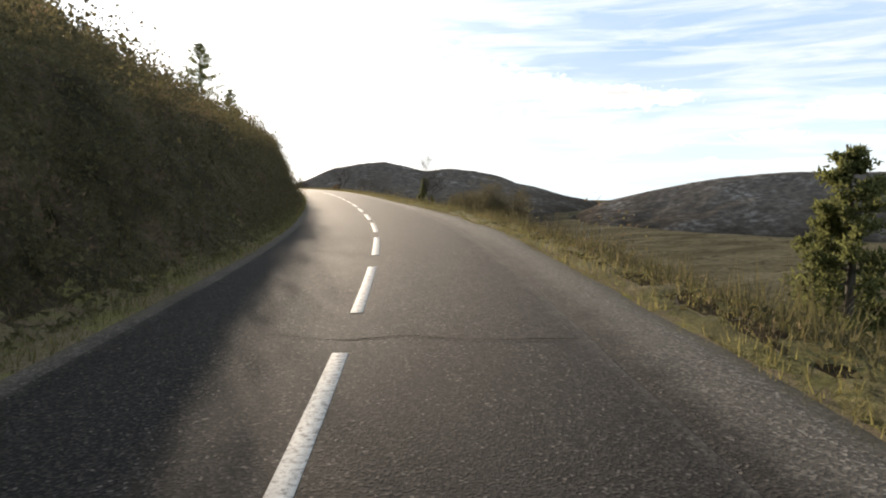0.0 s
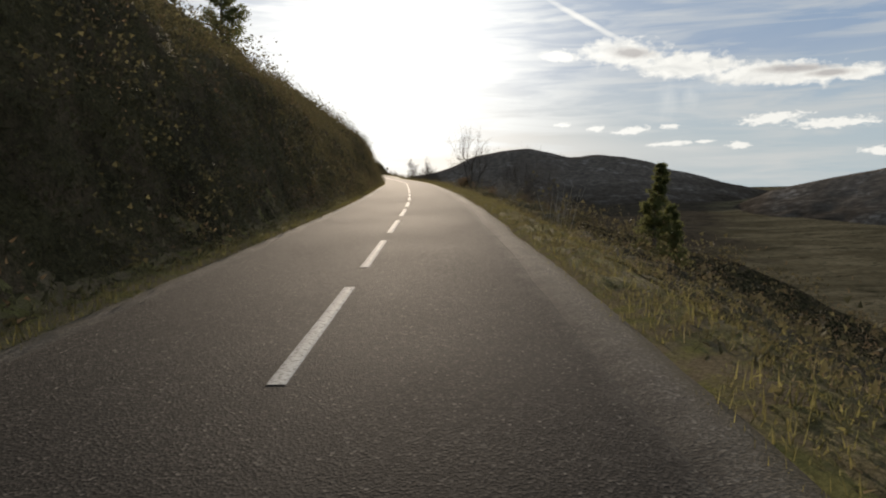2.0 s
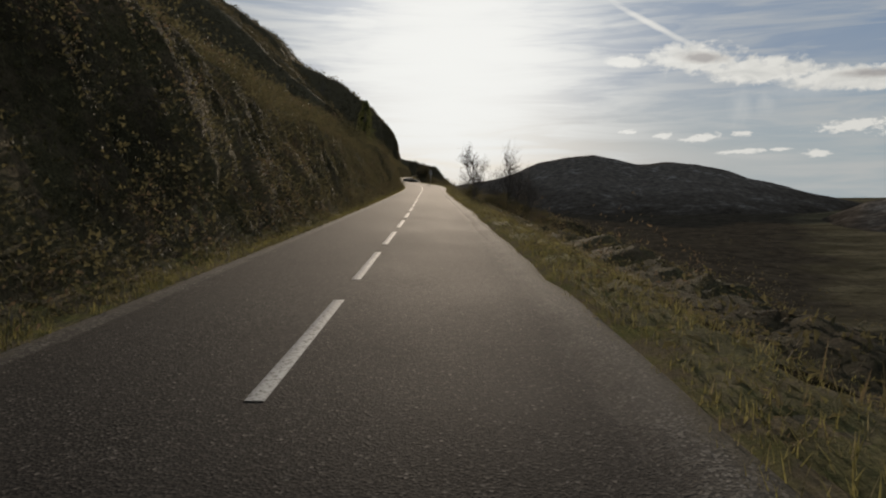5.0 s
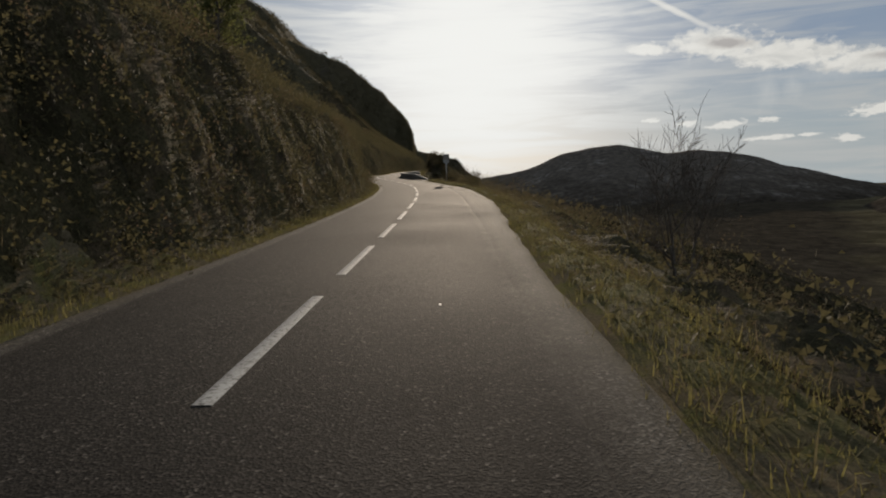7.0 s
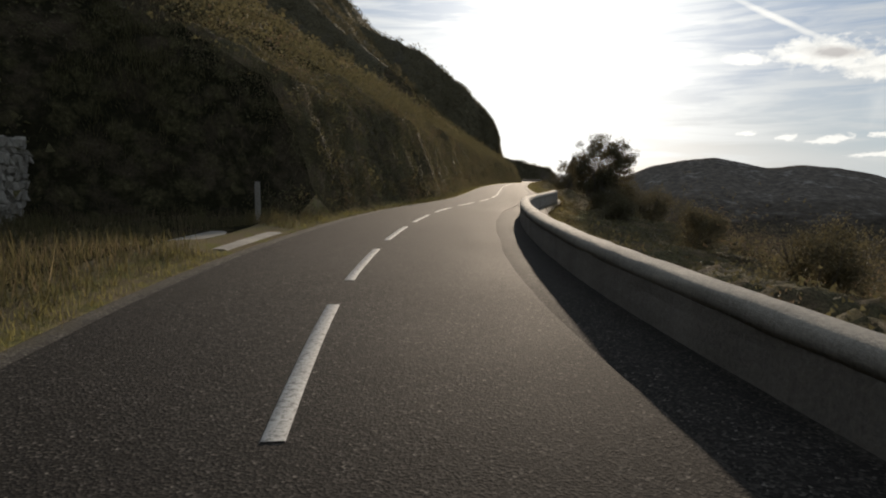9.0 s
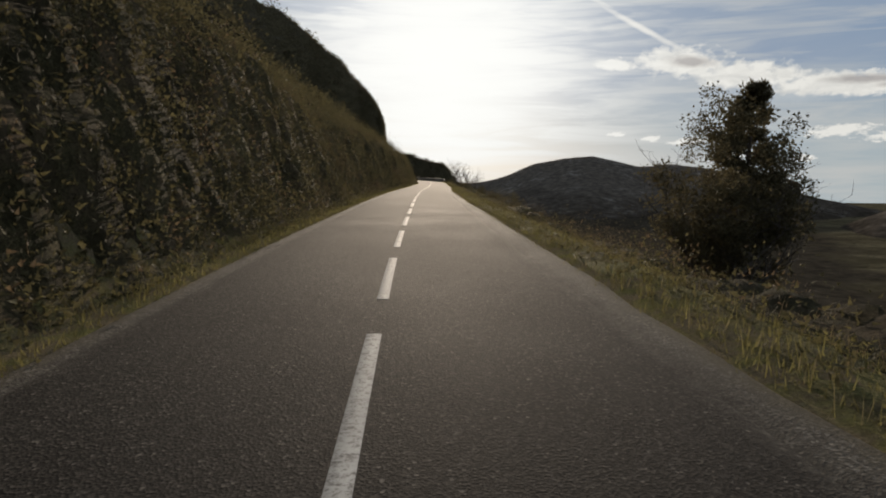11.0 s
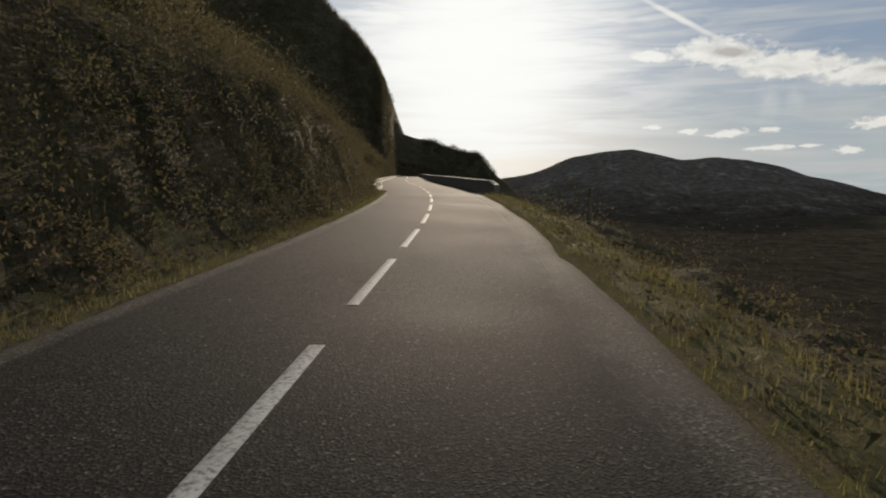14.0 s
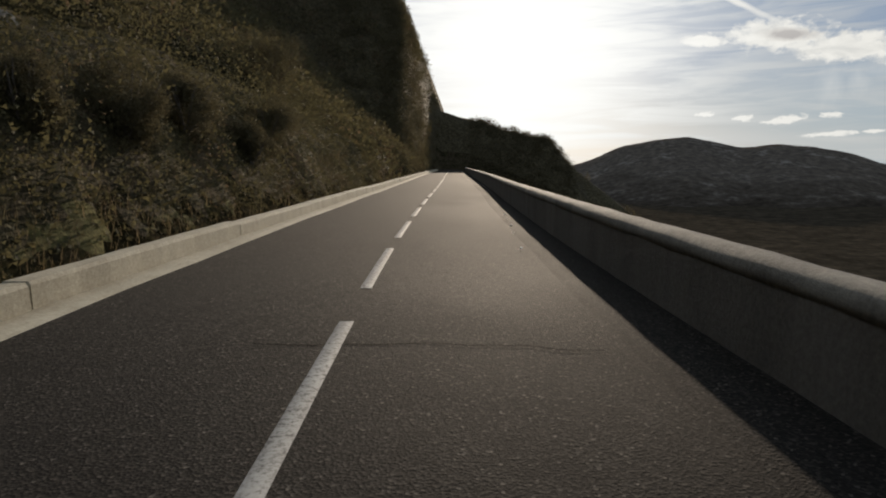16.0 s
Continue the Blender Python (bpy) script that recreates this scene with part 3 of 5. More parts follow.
def ribbon(name, u_of, ys, mat, lift, edge_of_y=None):
    """A strip along the road; u_of(y) gives its cross positions, row by row. edge_of_y: where the asphalt ends and where the strip itself does."""
    rows, edge, rim = [], [], []
    for y in ys:
        us, dz = u_of(y)
        x0, z0 = float(road_x(y)), float(road_z(y))
        ends, border = edge_of_y(y) if edge_of_y else (9.0, 9.0)
        for a, b in zip(us, dz):
            rows.append((x0 + a, y, z0 + b + lift))
            edge.append(abs(a) - ends)
            rim.append(border - abs(a))
    n = len(u_of(ys[0])[0])
    ob = mesh_object(name, np.array(rows), grid_faces(len(ys), n), mat)
    if edge_of_y:
        for key, values in (("edge", edge), ("rim", rim)):
            ob.data.attributes.new(key, "FLOAT", "POINT").data.foreach_set("value", np.array(values, np.float32))
    return ob


def edge_wander(y, seed, amount):
    return amount * float(wave_noise(y, seed * 9.7, 2.2, seed, 3))


def road_section(y):
    r = 2.12 + edge_wander(y, 3, 0.07)
    l = 2.06 + edge_wander(y, 4, 0.06) + 0.54 * float(smooth(415, 421, y))
    return [-l, -l + 0.06, -1.2, -0.6, 0, 0.6, 1.2, r - 0.06, r], [-0.016, -0.006, 0.012, 0.022, 0.026, 0.022, 0.012, -0.006, -0.016]


def walled(y):
    """1 beside the parapets, where the asphalt runs up to the wall."""
    return float(smooth(222, 228, y) * (1 - smooth(262, 266, y)) + smooth(412, 418, y))


def border_left(y):
    return 2.34 + edge_wander(y, 6, 0.10) + 0.55 * float(smooth(414, 420, y))


def border_right(y):
    return 2.56 + edge_wander(y, 7, 0.13) + float(pull_out(y)) + 1.0 * walled(y)


def left_edges(y):
    return 2.02 + 0.6 * float(smooth(413, 420, y)), border_left(y)


def right_edges(y):
    return 2.14 + 0.2 * float(1 - smooth(14, 30, y)) + 0.75 * walled(y), border_right(y)


def road_edges(y):
    return 2.10 + 0.5 * float(smooth(413, 420, y)) + 0.2 * walled(y), 9.0


def shoulder_left(y):
    o = border_left(y)
    sink = -0.07 * float(smooth(418, 421, y))
    return [-o - 0.1, -o, -(o + 2.15) / 2, -2.15, -1.95], [-0.08, sink, sink, sink, -0.03 + sink]


def shoulder_right(y):
    o = border_right(y)
    return [1.98, 2.2, 2.2 + (o - 2.2) * 0.33, 2.2 + (o - 2.2) * 0.66, o, o + 0.1], [-0.05, 0.004, 0.015, 0.018, 0.01, -0.1]


build_ground()
ROAD_ROWS = np.arange(-30, 584, 0.8)
tagged(ribbon("road", road_section, ROAD_ROWS, M_ROAD, 0.0, road_edges), "dark worn asphalt of a narrow mountain road", "road", kind="structure")
tagged(ribbon("shoulder_left", shoulder_left, ROAD_ROWS, M_ROAD, -0.012, left_edges), "strip of pale grit beside the asphalt", "shoulder", kind="structure")
tagged(ribbon("shoulder_right", shoulder_right, ROAD_ROWS, M_ROAD, -0.012, right_edges), "strip of loose grey gravel beside the asphalt", "shoulder", kind="structure")

# arc length along the centre line
FINE_Y = np.arange(-30, 590, 0.25)
FINE_X = road_x(FINE_Y)
FINE_S = np.concatenate([[0], np.cumsum(np.hypot(np.diff(FINE_X), np.diff(FINE_Y)))])
FINE_S -= np.interp(0, FINE_Y, FINE_S)


def at_arc(s):
    """x, y, z and the heading of the centre line s metres along it."""
    y = np.interp(s, FINE_S, FINE_Y)
    dx = (road_x(y + 0.3) - road_x(y - 0.3)) / 0.6
    return float(road_x(y)), float(y), float(road_z(y)), math.atan2(-dx, 1.0)


def build_dashes():
    first, step, long, wide = -0.299, 4.333, 3.0, 0.125
    for k in range(-5, 128):
        s1 = first + step * k
        rows = []
        for i in range(7):
            s = s1 - long + long * i / 6
            x, y, z, h = at_arc(s)
            for side in (-1, -0.9, 0.9, 1):
                d = side * wide / 2
                rows.append((x + d * math.cos(h), y + d * math.sin(h), z + 0.026 + (0.005 if abs(side) < 1 else -0.003)))
        tagged(mesh_object("lane_dash", np.array(rows), grid_faces(7, 4), M_PAINT, False),
               "worn white painted dash on the asphalt", "road marking", "centre line dashes", "structure")


build_dashes()


# ---------------------------------------------------------------- far hills
def build_hill(name, azs, els, dist, base_z, label, depths):
    """A ridge across the far side of the valley, as seen from the road: bearing and height of its crest, in degrees."""
    a = np.linspace(azs[0], azs[-1], 260)
    e = np.interp(a, azs, els)
    k = np.array([1, 2, 3, 2, 1]) / 9.0
    e = np.convolve(np.pad(e, 2, "edge"), k, "valid")
    rows = []
    deep = np.interp(a, azs[0] + (azs[-1] - azs[0]) * np.linspace(0, 1, len(depths)), depths)
    steps = np.concatenate([np.linspace(0, 1, 26), [1.08, 1.2]])
    for ai, ei, depth in zip(a, e, deep):
        ra = radians(ai)
        top = dist * math.tan(radians(ei))
        for q in steps:
            d = dist - depth * (1 - q)
            x, y = 15 + d * math.sin(ra), 100 + d * math.cos(ra)
            rise = q if q <= 1 else 1 - (q - 1) * 1.5
            n = float(wave_noise(x, y, 260.0, 21)) * 20 * min(q, 1) * (1 - min(q, 1)) * 4 + float(wave_noise(x, y, 45.0, 23, 3)) * 2.5
            rows.append((x, y, base_z + (top - base_z) * float(rise) + n))
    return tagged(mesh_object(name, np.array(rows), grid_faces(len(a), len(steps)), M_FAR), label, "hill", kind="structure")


build_hill("hill_south", [2, 6, 9, 10.3, 12.8, 15.3, 17.8, 19.7, 21.6, 22.6, 24.2, 26.5, 28.8, 30.6, 32, 35, 38.4, 42, 46, 60],
           [-2, -1.4, -.9, -.55, .58, 1.05, 1.32, .9, .42, .5, .68, .42, -.05, -.75, -1.0, -1.85, -2.5, -3.0, -3.6, -4.2], 3700.0, -330.0, "long dark scrub-covered ridge with two low summits", [1500, 1500])
build_hill("hill_west", [33, 36.4, 38.8, 41.5, 44, 46.3, 48.7, 52.6, 56, 66, 80],
           [-5.6, -3.6, -2.45, -1.7, -1.15, -.6, -.15, .25, .4, .3, -.5], 2700.0, -260.0, "flat-topped hill with pale crags over dark scrub", [800, 800])

# ---------------------------------------------------------------- helpers for things
def thing(name, label, category, group="", x=0.0, y=0.0, z=0.0):
    e = new(name)
    e.location = (x, y, z)
    return tagged(e, label, category, group)


def part(name, me, mat, parent, label="", smooth_shade=False):
    if isinstance(me, bmesh.types.BMesh):
        bm, me = me, bpy.data.meshes.new(name)
        bm.to_mesh(me)
        bm.free()
    me.materials.append(mat)
    if smooth_shade:
        me.shade_smooth()
    ob = new(name, me)
    ob.parent = parent
    return tagged(ob, label) if label else ob


def box_bm(sx, sy, sz, at=(0, 0, 0), bevel=0.0):
    bm = bmesh.new()
    bmesh.ops.create_cube(bm, size=1.0, matrix=Matrix.Translation(at) @ Matrix.Diagonal((sx, sy, sz, 1)))
    if bevel:
        bmesh.ops.bevel(bm, geom=bm.edges[:], offset=bevel, segments=2, affect="EDGES")
    return bm


def tube_bm(r0, r1, length, at=(0, 0, 0), sides=14):
    bm = bmesh.new()
    bmesh.ops.create_cone(bm, cap_ends=True, segments=sides, radius1=r0, radius2=r1, depth=length, matrix=Matrix.Translation(Vector(at) + Vector((0, 0, length / 2))))
    bmesh.ops.bevel(bm, geom=[e for e in bm.edges if abs(e.verts[0].co.z - e.verts[1].co.z) < 1e-5], offset=min(r0, r1) * 0.2, segments=1, affect="EDGES")
    return bm


def stand(x, y):
    """The ground's height at a place."""
    return float(ground_z(np.array(x - float(road_x(y))), np.array(y)))


# ---------------------------------------------------------------- parapets
def sweep(section, ys, u_of, high_of, side, seed, rough=0.01, often=2.3):
    """A wall's body: a section of (depth, share of the height, rise) points swept along the road."""
    rows = []
    for y in ys:
        x0, z0 = float(road_x(y)), float(road_z(y))
        dx = float(road_x(y + 0.5) - road_x(y - 0.5))
        nx, ny = 1 / math.hypot(1, dx), -dx / math.hypot(1, dx)
        for j, (a, k, b) in enumerate(section):
            off = u_of(y) + side * a + rough * float(wave_noise(y * often + j * 0.35, j * (5.0 if often < 5 else 0.45), 1.0, seed, 3))
            rows.append((x0 + off * nx, y + off * ny, z0 + k * high_of(y) + b + rough * float(wave_noise(y * 2.9, j * 3.0 + 40, 1.0, seed, 2))))
    n = len(section)
    f = []
    for i in range(len(ys) - 1):
        for j in range(n):
            q = (i * n + j, (i + 1) * n + j, (i + 1) * n + (j + 1) % n, i * n + (j + 1) % n)
            f.append(q if side < 0 else q[::-1])
    f += [tuple(range(n)), tuple(range((len(ys) - 1) * n, len(ys) * n))[::-1]]
    return plain_mesh("wall", np.array(rows), f)


def build_parapet(y0, y1, u_of, high_of, label):
    w = thing("parapet_wall", label, "wall")
    ys = np.linspace(y0, y1, int((y1 - y0) / 0.45))
    part("body", sweep([(0.05, 0, -0.3), (0.05, 0.35, -0.05), (0.052, 0.7, -0.1), (0.05, 1, -0.145), (0.34, 1, -0.145), (0.34, 0, -1.6)], ys, u_of, high_of, 1, 31), M_PARAPET, w)
    top = [(0.045, 1, -0.15), (0.042, 1, -0.09), (0.05, 1, -0.045), (0.08, 1, -0.015), (0.13, 1, 0.0), (0.25, 1, 0.0), (0.30, 1, -0.015), (0.335, 1, -0.045), (0.35, 1, -0.09), (0.345, 1, -0.15)]
    part("coping", sweep(top, ys, u_of, high_of, 1, 37, 0.014), M_COPING, w, "rounded weathered concrete coping", True)
    return w


def bend_wall_u(y):
    return 2.72 + 0.6 * float(1 - smooth(226, 232.5, y)) + 0.4 * float(smooth(249, 262.5, y))


build_parapet(226.3, 262.5, bend_wall_u, lambda y: 0.51 - 0.22 * float(smooth(261.2, 262.5, y)) - 0.38 * float(1 - smooth(226.3, 231, y)),
              "low concrete parapet with rounded coping on the outside of a bend")
build_parapet(413.6, 566.0, lambda y: 2.72 + 0.55 * float(1 - smooth(413.6, 419, y)), lambda y: 0.70 - 0.2 * float(1 - smooth(413.6, 415.2, y)),
              "long low concrete parapet with rounded coping above the drop")


def build_kerb_wall():
    """Cast in lengths with open joints, the face scored by the shuttering."""
    w = thing("kerb_wall", "low pale concrete kerb wall with rough scored face below the slope", "wall")
    y = 420.0
    k = 0
    while y < 566:
        long = 5.6
        scored = y < 440
        ys = np.linspace(y, y + long - 0.03, 90 if scored else 15 if y < 490 else 5)
        tall = 0.255 + 0.012 * (k % 3)
        ease = lambda q: tall - 0.12 * float(1 - smooth(420, 420.5, q))
        face = [(0.0, 0, -0.2), (0.0, 0.1, 0.0), (0.0, 0.3, 0.0), (0.0, 0.5, 0.0), (0.0, 0.7, 0.0), (0.004, 1, -0.04), (0.03, 1, 0.0), (0.25, 1, 0.0), (0.28, 1, -0.03), (0.28, 0, -0.2)]
        part("block", sweep(face if scored else face[:1] + face[5:], ys, lambda q: -2.88, ease, -1, 41 + k, 0.014 if scored else 0.008, 15.0 if scored else 2.3), M_PALE, w)
        y += long
        k += 1


build_kerb_wall()


def apron_section(y):
    low = -0.05 * float(1 - smooth(421, 427, y))
    return [-2.95, -2.9, -2.62 + edge_wander(y, 15, 0.06), -2.3], [-0.05, 0.012 + low, 0.006 + low, -0.055 + low]


tagged(ribbon("gutter", apron_section, np.arange(420.6, 566, 1.0), M_PALE, 0.004), "strip of pale concrete gutter at the foot of a kerb wall", "gutter", kind="structure")


# ---------------------------------------------------------------- sign, posts, slab, stone wall
def build_sign(x, y):
    z = stand(x, y)
    s = thing("road_sign", "plain weathered grey sign board on a steel post", "sign", x=x, y=y, z=z)
    s.rotation_euler = (0, 0, 0.06)
    base = float(road_z(y)) - z
    part("post", tube_bm(0.04, 0.04, base + 2.2, (0, 0.045, 0)), M_STEEL, s, "galvanised steel post", True)
    board = part("board", box_bm(0.50, 0.02, 0.53, (0, 0, base + 2.015), 0.008), M_BOARD, s, "dull grey board with worn edges")
    plate = part("plate", box_bm(0.49, 0.02, 0.15, (0, 0, base + 1.655), 0.008), M_BOARD, s, "small dull grey plate below the board")
    for owner, zz in ((board, 1.76), (board, 2.27), (plate, 1.59), (plate, 1.72)):
        part("rail", box_bm(0.51, 0.035, 0.03, (0, 0.0, base + zz), 0.006), M_STEEL, owner, "folded steel rail")
    for zz in (1.655, 1.88, 2.15):
        part("clamp", box_bm(0.12, 0.05, 0.04, (0, 0.03, base + zz), 0.008), M_STEEL, s, "bolted clamp")


build_sign(25.0, 219.8)


def build_post(x, y, tall, wide, mat, label, lean=0.0, name="post"):
    z = stand(x, y)
    p = thing(name, label, "post", x=x, y=y, z=z - 0.15)
    p.rotation_euler = (lean, lean * 0.6, 0.3)
    bm = box_bm(wide, wide, tall + 0.15, (0, 0, (tall + 0.15) / 2), wide * 0.16)
    part("shaft", bm, mat, p)
    part("cap", box_bm(wide * 1.06, wide * 1.06, 0.03, (0, 0, tall + 0.165), wide * 0.1), mat, p)


build_post(13.8, 244.9, 0.98, 0.13, M_STONE, "short grey concrete marker post beside a culvert", 0.02, "marker_post")
build_post(32.1, 398.4, 1.15, 0.10, M_WOOD, "weathered wooden fence post on the slope", 0.05, "fence_post")
build_post(32.9, 400.6, 1.05, 0.10, M_WOOD, "leaning weathered wooden fence post on the slope", -0.09, "fence_post")


def slab_section(y):
    wob = edge_wander(y, 12, 0.08)
    return [-4.1 - wob, -4.0 - wob, -3.3, -2.5, -2.3], [-0.12, 0.035, 0.04, 0.03, -0.06]


tagged(ribbon("culvert_slab", slab_section, np.arange(239.6, 243.1, 0.6), M_COPING, 0.0), "cracked pale concrete slab over a culvert by the road", "slab", kind="structure")


def build_stone_wall(x0, y0, x1, y1, high):
    """A dry-laid retaining wall, stone on stone, its ends broken down."""
    w = thing("stone_wall", "ruined dry stone retaining wall half hidden by grass", "wall")
    long = math.hypot(x1 - x0, y1 - y0)
    dx, dy = (x1 - x0) / long, (y1 - y0) / long
    rng = random.Random(5)
    zb = min(stand(x0, y0), stand(x1, y1)) - 0.3
    core = bmesh.new()
    m = Matrix.Translation(((x0 + x1) / 2 - dy * 0.42, (y0 + y1) / 2 + dx * 0.42, zb + high / 2 - 0.1)) @ Matrix.Rotation(math.atan2(dy, dx), 4, "Z") @ Matrix.Diagonal((long - 0.3, 0.42, high - 0.2, 1))
    bmesh.ops.create_cube(core, size=1.0, matrix=m)
    part("core", core, M_SOIL, w, "earth and rubble core")
    shapes = []
    for i in range(12):
        bm = bmesh.new()
        bmesh.ops.create_cube(bm, size=1.0)
        bmesh.ops.bevel(bm, geom=bm.edges[:], offset=0.16, segments=1, affect="EDGES")
        for v in bm.verts:
            v.co += Vector((rng.uniform(-1, 1), rng.uniform(-1, 1), rng.uniform(-1, 1))) * 0.13
        me = bpy.data.meshes.new("stone")
        bm.to_mesh(me)
        bm.free()
        me.materials.append(M_STONE)
        shapes.append(me)
    z, rows = zb, 0
    while z < zb + high:
        h = rng.uniform(0.10, 0.27)
        s = rng.uniform(-0.2, 0.1)
        end = long - (0.5 * max(0, z - zb - high * 0.6))
        while s < end:
            l = rng.uniform(0.10, 0.36)
            top_cut = high - 0.25 * rng.random() - 0.25 * float(smooth(long * 0.4, long, s))
            if z - zb < top_cut:
                ob = new("stone", shapes[rng.randrange(12)])
                ob.parent = w
                ob.matrix_basis = (Matrix.Translation((x0 + dx * (s + l / 2) + dy * rng.uniform(-0.03, 0.05), y0 + dy * (s + l / 2) - dx * rng.uniform(-0.03, 0.05), z + h / 2 + rng.uniform(-0.04, 0.04)))
                                   @ Matrix.Rotation(math.atan2(dy, dx) + rng.uniform(-0.2, 0.2), 4, "Z") @ Matrix.Rotation(rng.uniform(-0.35, 0.35), 4, "Y")
                                   @ Matrix.Diagonal((l * 0.98, rng.uniform(0.26, 0.46), h * rng.uniform(0.85, 1.2), 1)))
            s += l
        z += h


# ---------------------------------------------------------------- plants
RNG = np.random.default_rng(7)


def leaves(centres, spread, count, size, shape=0.38, rng=RNG, up=0.0, hollow=0.45, dome=1.0, corners=4):
    """Diamond leaves scattered through a clump round each centre. spread: half widths of each clump; count: leaves a clump."""
    n = len(centres)
    c = np.repeat(centres, count, 0)
    s = np.repeat(spread, count, 0)
    d = rng.normal(size=(n * count, 3))
    d /= np.linalg.norm(d, axis=1)[:, None]
    d[:, 2] = np.where(d[:, 2] < 0, d[:, 2] * dome, d[:, 2])
    rad = hollow + (1 - hollow) * rng.random((n * count, 1)) ** 0.6
    lump = 1 + 0.28 * np.sin(d[:, :1] * 5 + c[:, :1] * 3) * np.cos(d[:, 1:2] * 6 + c[:, 1:2] * 2)
    p = c + d * rad * lump * s
    a = rng.normal(size=(n * count, 3)) + d * 0.8
    a[:, 2] += up
    a /= np.linalg.norm(a, axis=1)[:, None]
    b = np.cross(a, rng.normal(size=(n * count, 3)))
    b /= np.linalg.norm(b, axis=1)[:, None] + 1e-9
    k = size * (0.6 + 0.8 * rng.random((n * count, 1))) * np.repeat(np.cbrt(np.prod(spread, 1))[:, None] ** 0.5, count, 0)
    v = np.stack([p - a * k * 0.5, p + b * k * shape * 0.5, p + a * k * 0.5, p - b * k * shape * 0.5], 1).reshape(-1, 3)
    if corners == 3:
        v = v.reshape(-1, 4, 3)[:, 1:].reshape(-1, 3)
    f = np.arange(len(v)).reshape(-1, corners)
    return v, f


def scatter(n, y0, y1, w0, w1, side, rng, power=1.0):
    """Places on the slope: side -1 is uphill."""
    y = rng.uniform(y0, y1, n)
    w = w0 + (w1 - w0) * rng.random(n) ** power
    u = side * w
    x = u + road_x(y)
    return x, y, u, ground_z(u, y)


def clear_of(x, y, u):
    """True where a shrub may stand: off the road, the walls, the slab and the lay-by."""
    ok = np.abs(u) > 2.5
    ok &= ~((u > 0) & (u < 2.65 + pull_out(y)))
    ok &= ~((u > 0) & (u < 3.8) & (y > 224) & (y < 265))
    ok &= ~((u > 0) & (u < 3.9) & (y > 411))
    ok &= ~((u < 0) & (u > -9.2) & (y > 230.5) & (y < 246))
    ok &= ~((u < 0) & (u > -3.7) & (y > 416))
    return ok


def shrub_layer(name, label, n, y0, y1, w0, w1, side, r0, r1, count, size, mat, seed, power=1.0, tall=0.8, shape=0.38, lift=0.35, out=0.0):
    rng = np.random.default_rng(seed)
    x, y, u, z = scatter(n, y0, y1, w0, w1, side, rng, power)
    # shrubs stand in drifts, with bare ground between
    keep = clear_of(x, y, u) & (wave_noise(x, y, 4.0, seed, 2) > -0.62)
    x, y, z, u = x[keep], y[keep], z[keep], u[keep]
    r = r0 + (r1 - r0) * rng.random(len(x)) ** 1.6
    r = np.minimum(r, np.maximum(0.12, (np.abs(u) - 2.25) * 0.85))
    c = np.stack([x - side * out * r, y, z + r * lift], 1)
    s = np.stack([r, r * rng.uniform(0.8, 1.2, len(r)), r * tall * rng.uniform(0.7, 1.3, len(r))], 1)
    v, f = leaves(c, s, count, size * 0.9, shape * 1.3, rng, 0.3, corners=3)
    return tagged(mesh_object(name, v, f, mat, False), label, "shrubs", kind="stuff")


def blades(name, label, n, y0, y1, w0, w1, side, h0, h1, mat, seed, power=1.3, wide=0.0055, drift=-0.2):
    rng = np.random.default_rng(seed)
    x, y, u, z = scatter(n, y0, y1, w0, w1, side, rng, power)
    keep = (wave_noise(x, y, 1.3, seed, 3) > drift) & ~((u > 0) & (u < 2.44 + pull_out(y))) & ~((u < 0) & (u > -4.2) & (y > 239.2) & (y < 243.4)) & ~((y > 412.5) & (u > 0) & (u < 3.0 + 0.7 * (y < 420))) & ~((y > 227) & (y < 263) & (u > 0) & (u < 3.1)) & ~((y > 419) & (u < 0) & (u > -3.15))
    x, y, z = x[keep], y[keep], z[keep]
    n = len(x)
    h = (h0 + (h1 - h0) * rng.random(n) ** 2)[:, None] * (0.75 + 0.5 * np.clip(wave_noise(x, y, 0.9, seed + 1, 2), -1, 1))[:, None]
    a = rng.uniform(0, 2 * np.pi, n)
    lean = rng.uniform(0.1, 0.75, n)[:, None] * h
    d = np.stack([np.cos(a), np.sin(a), 0 * a], 1)
    q = np.stack([-np.sin(a), np.cos(a), 0 * a], 1) * wide * (0.6 + 0.8 * rng.random((n, 1)))
    p = np.stack([x, y, z - 0.02], 1)
    tip = p + d * lean + np.array([0, 0, 1]) * h * (1 - 0.3 * lean / h)
    v = np.stack([p - q, p + q, tip], 1).reshape(-1, 3)
    f = np.arange(n * 3).reshape(-1, 3)
    return tagged(mesh_object(name, v, f, mat, False), label, "grass", kind="stuff")


def tube_path(points, radii, sides):
    """Rings round a bent line; returns points and faces."""
    v, f = [], []
    for i, (p, r) in enumerate(zip(points, radii)):
        d = (points[min(i + 1, len(points) - 1)] - points[max(i - 1, 0)]).normalized()
        a = d.orthogonal().normalized()
        b = d.cross(a)
        for k in range(sides):
            t = 2 * math.pi * k / sides
            v.append(p + (a * math.cos(t) + b * math.sin(t)) * r)
    for i in range(len(points) - 1):
        for k in range(sides):
            f.append((i * sides + k, i * sides + (k + 1) % sides, (i + 1) * sides + (k + 1) % sides, (i + 1) * sides + k))
    return v, f


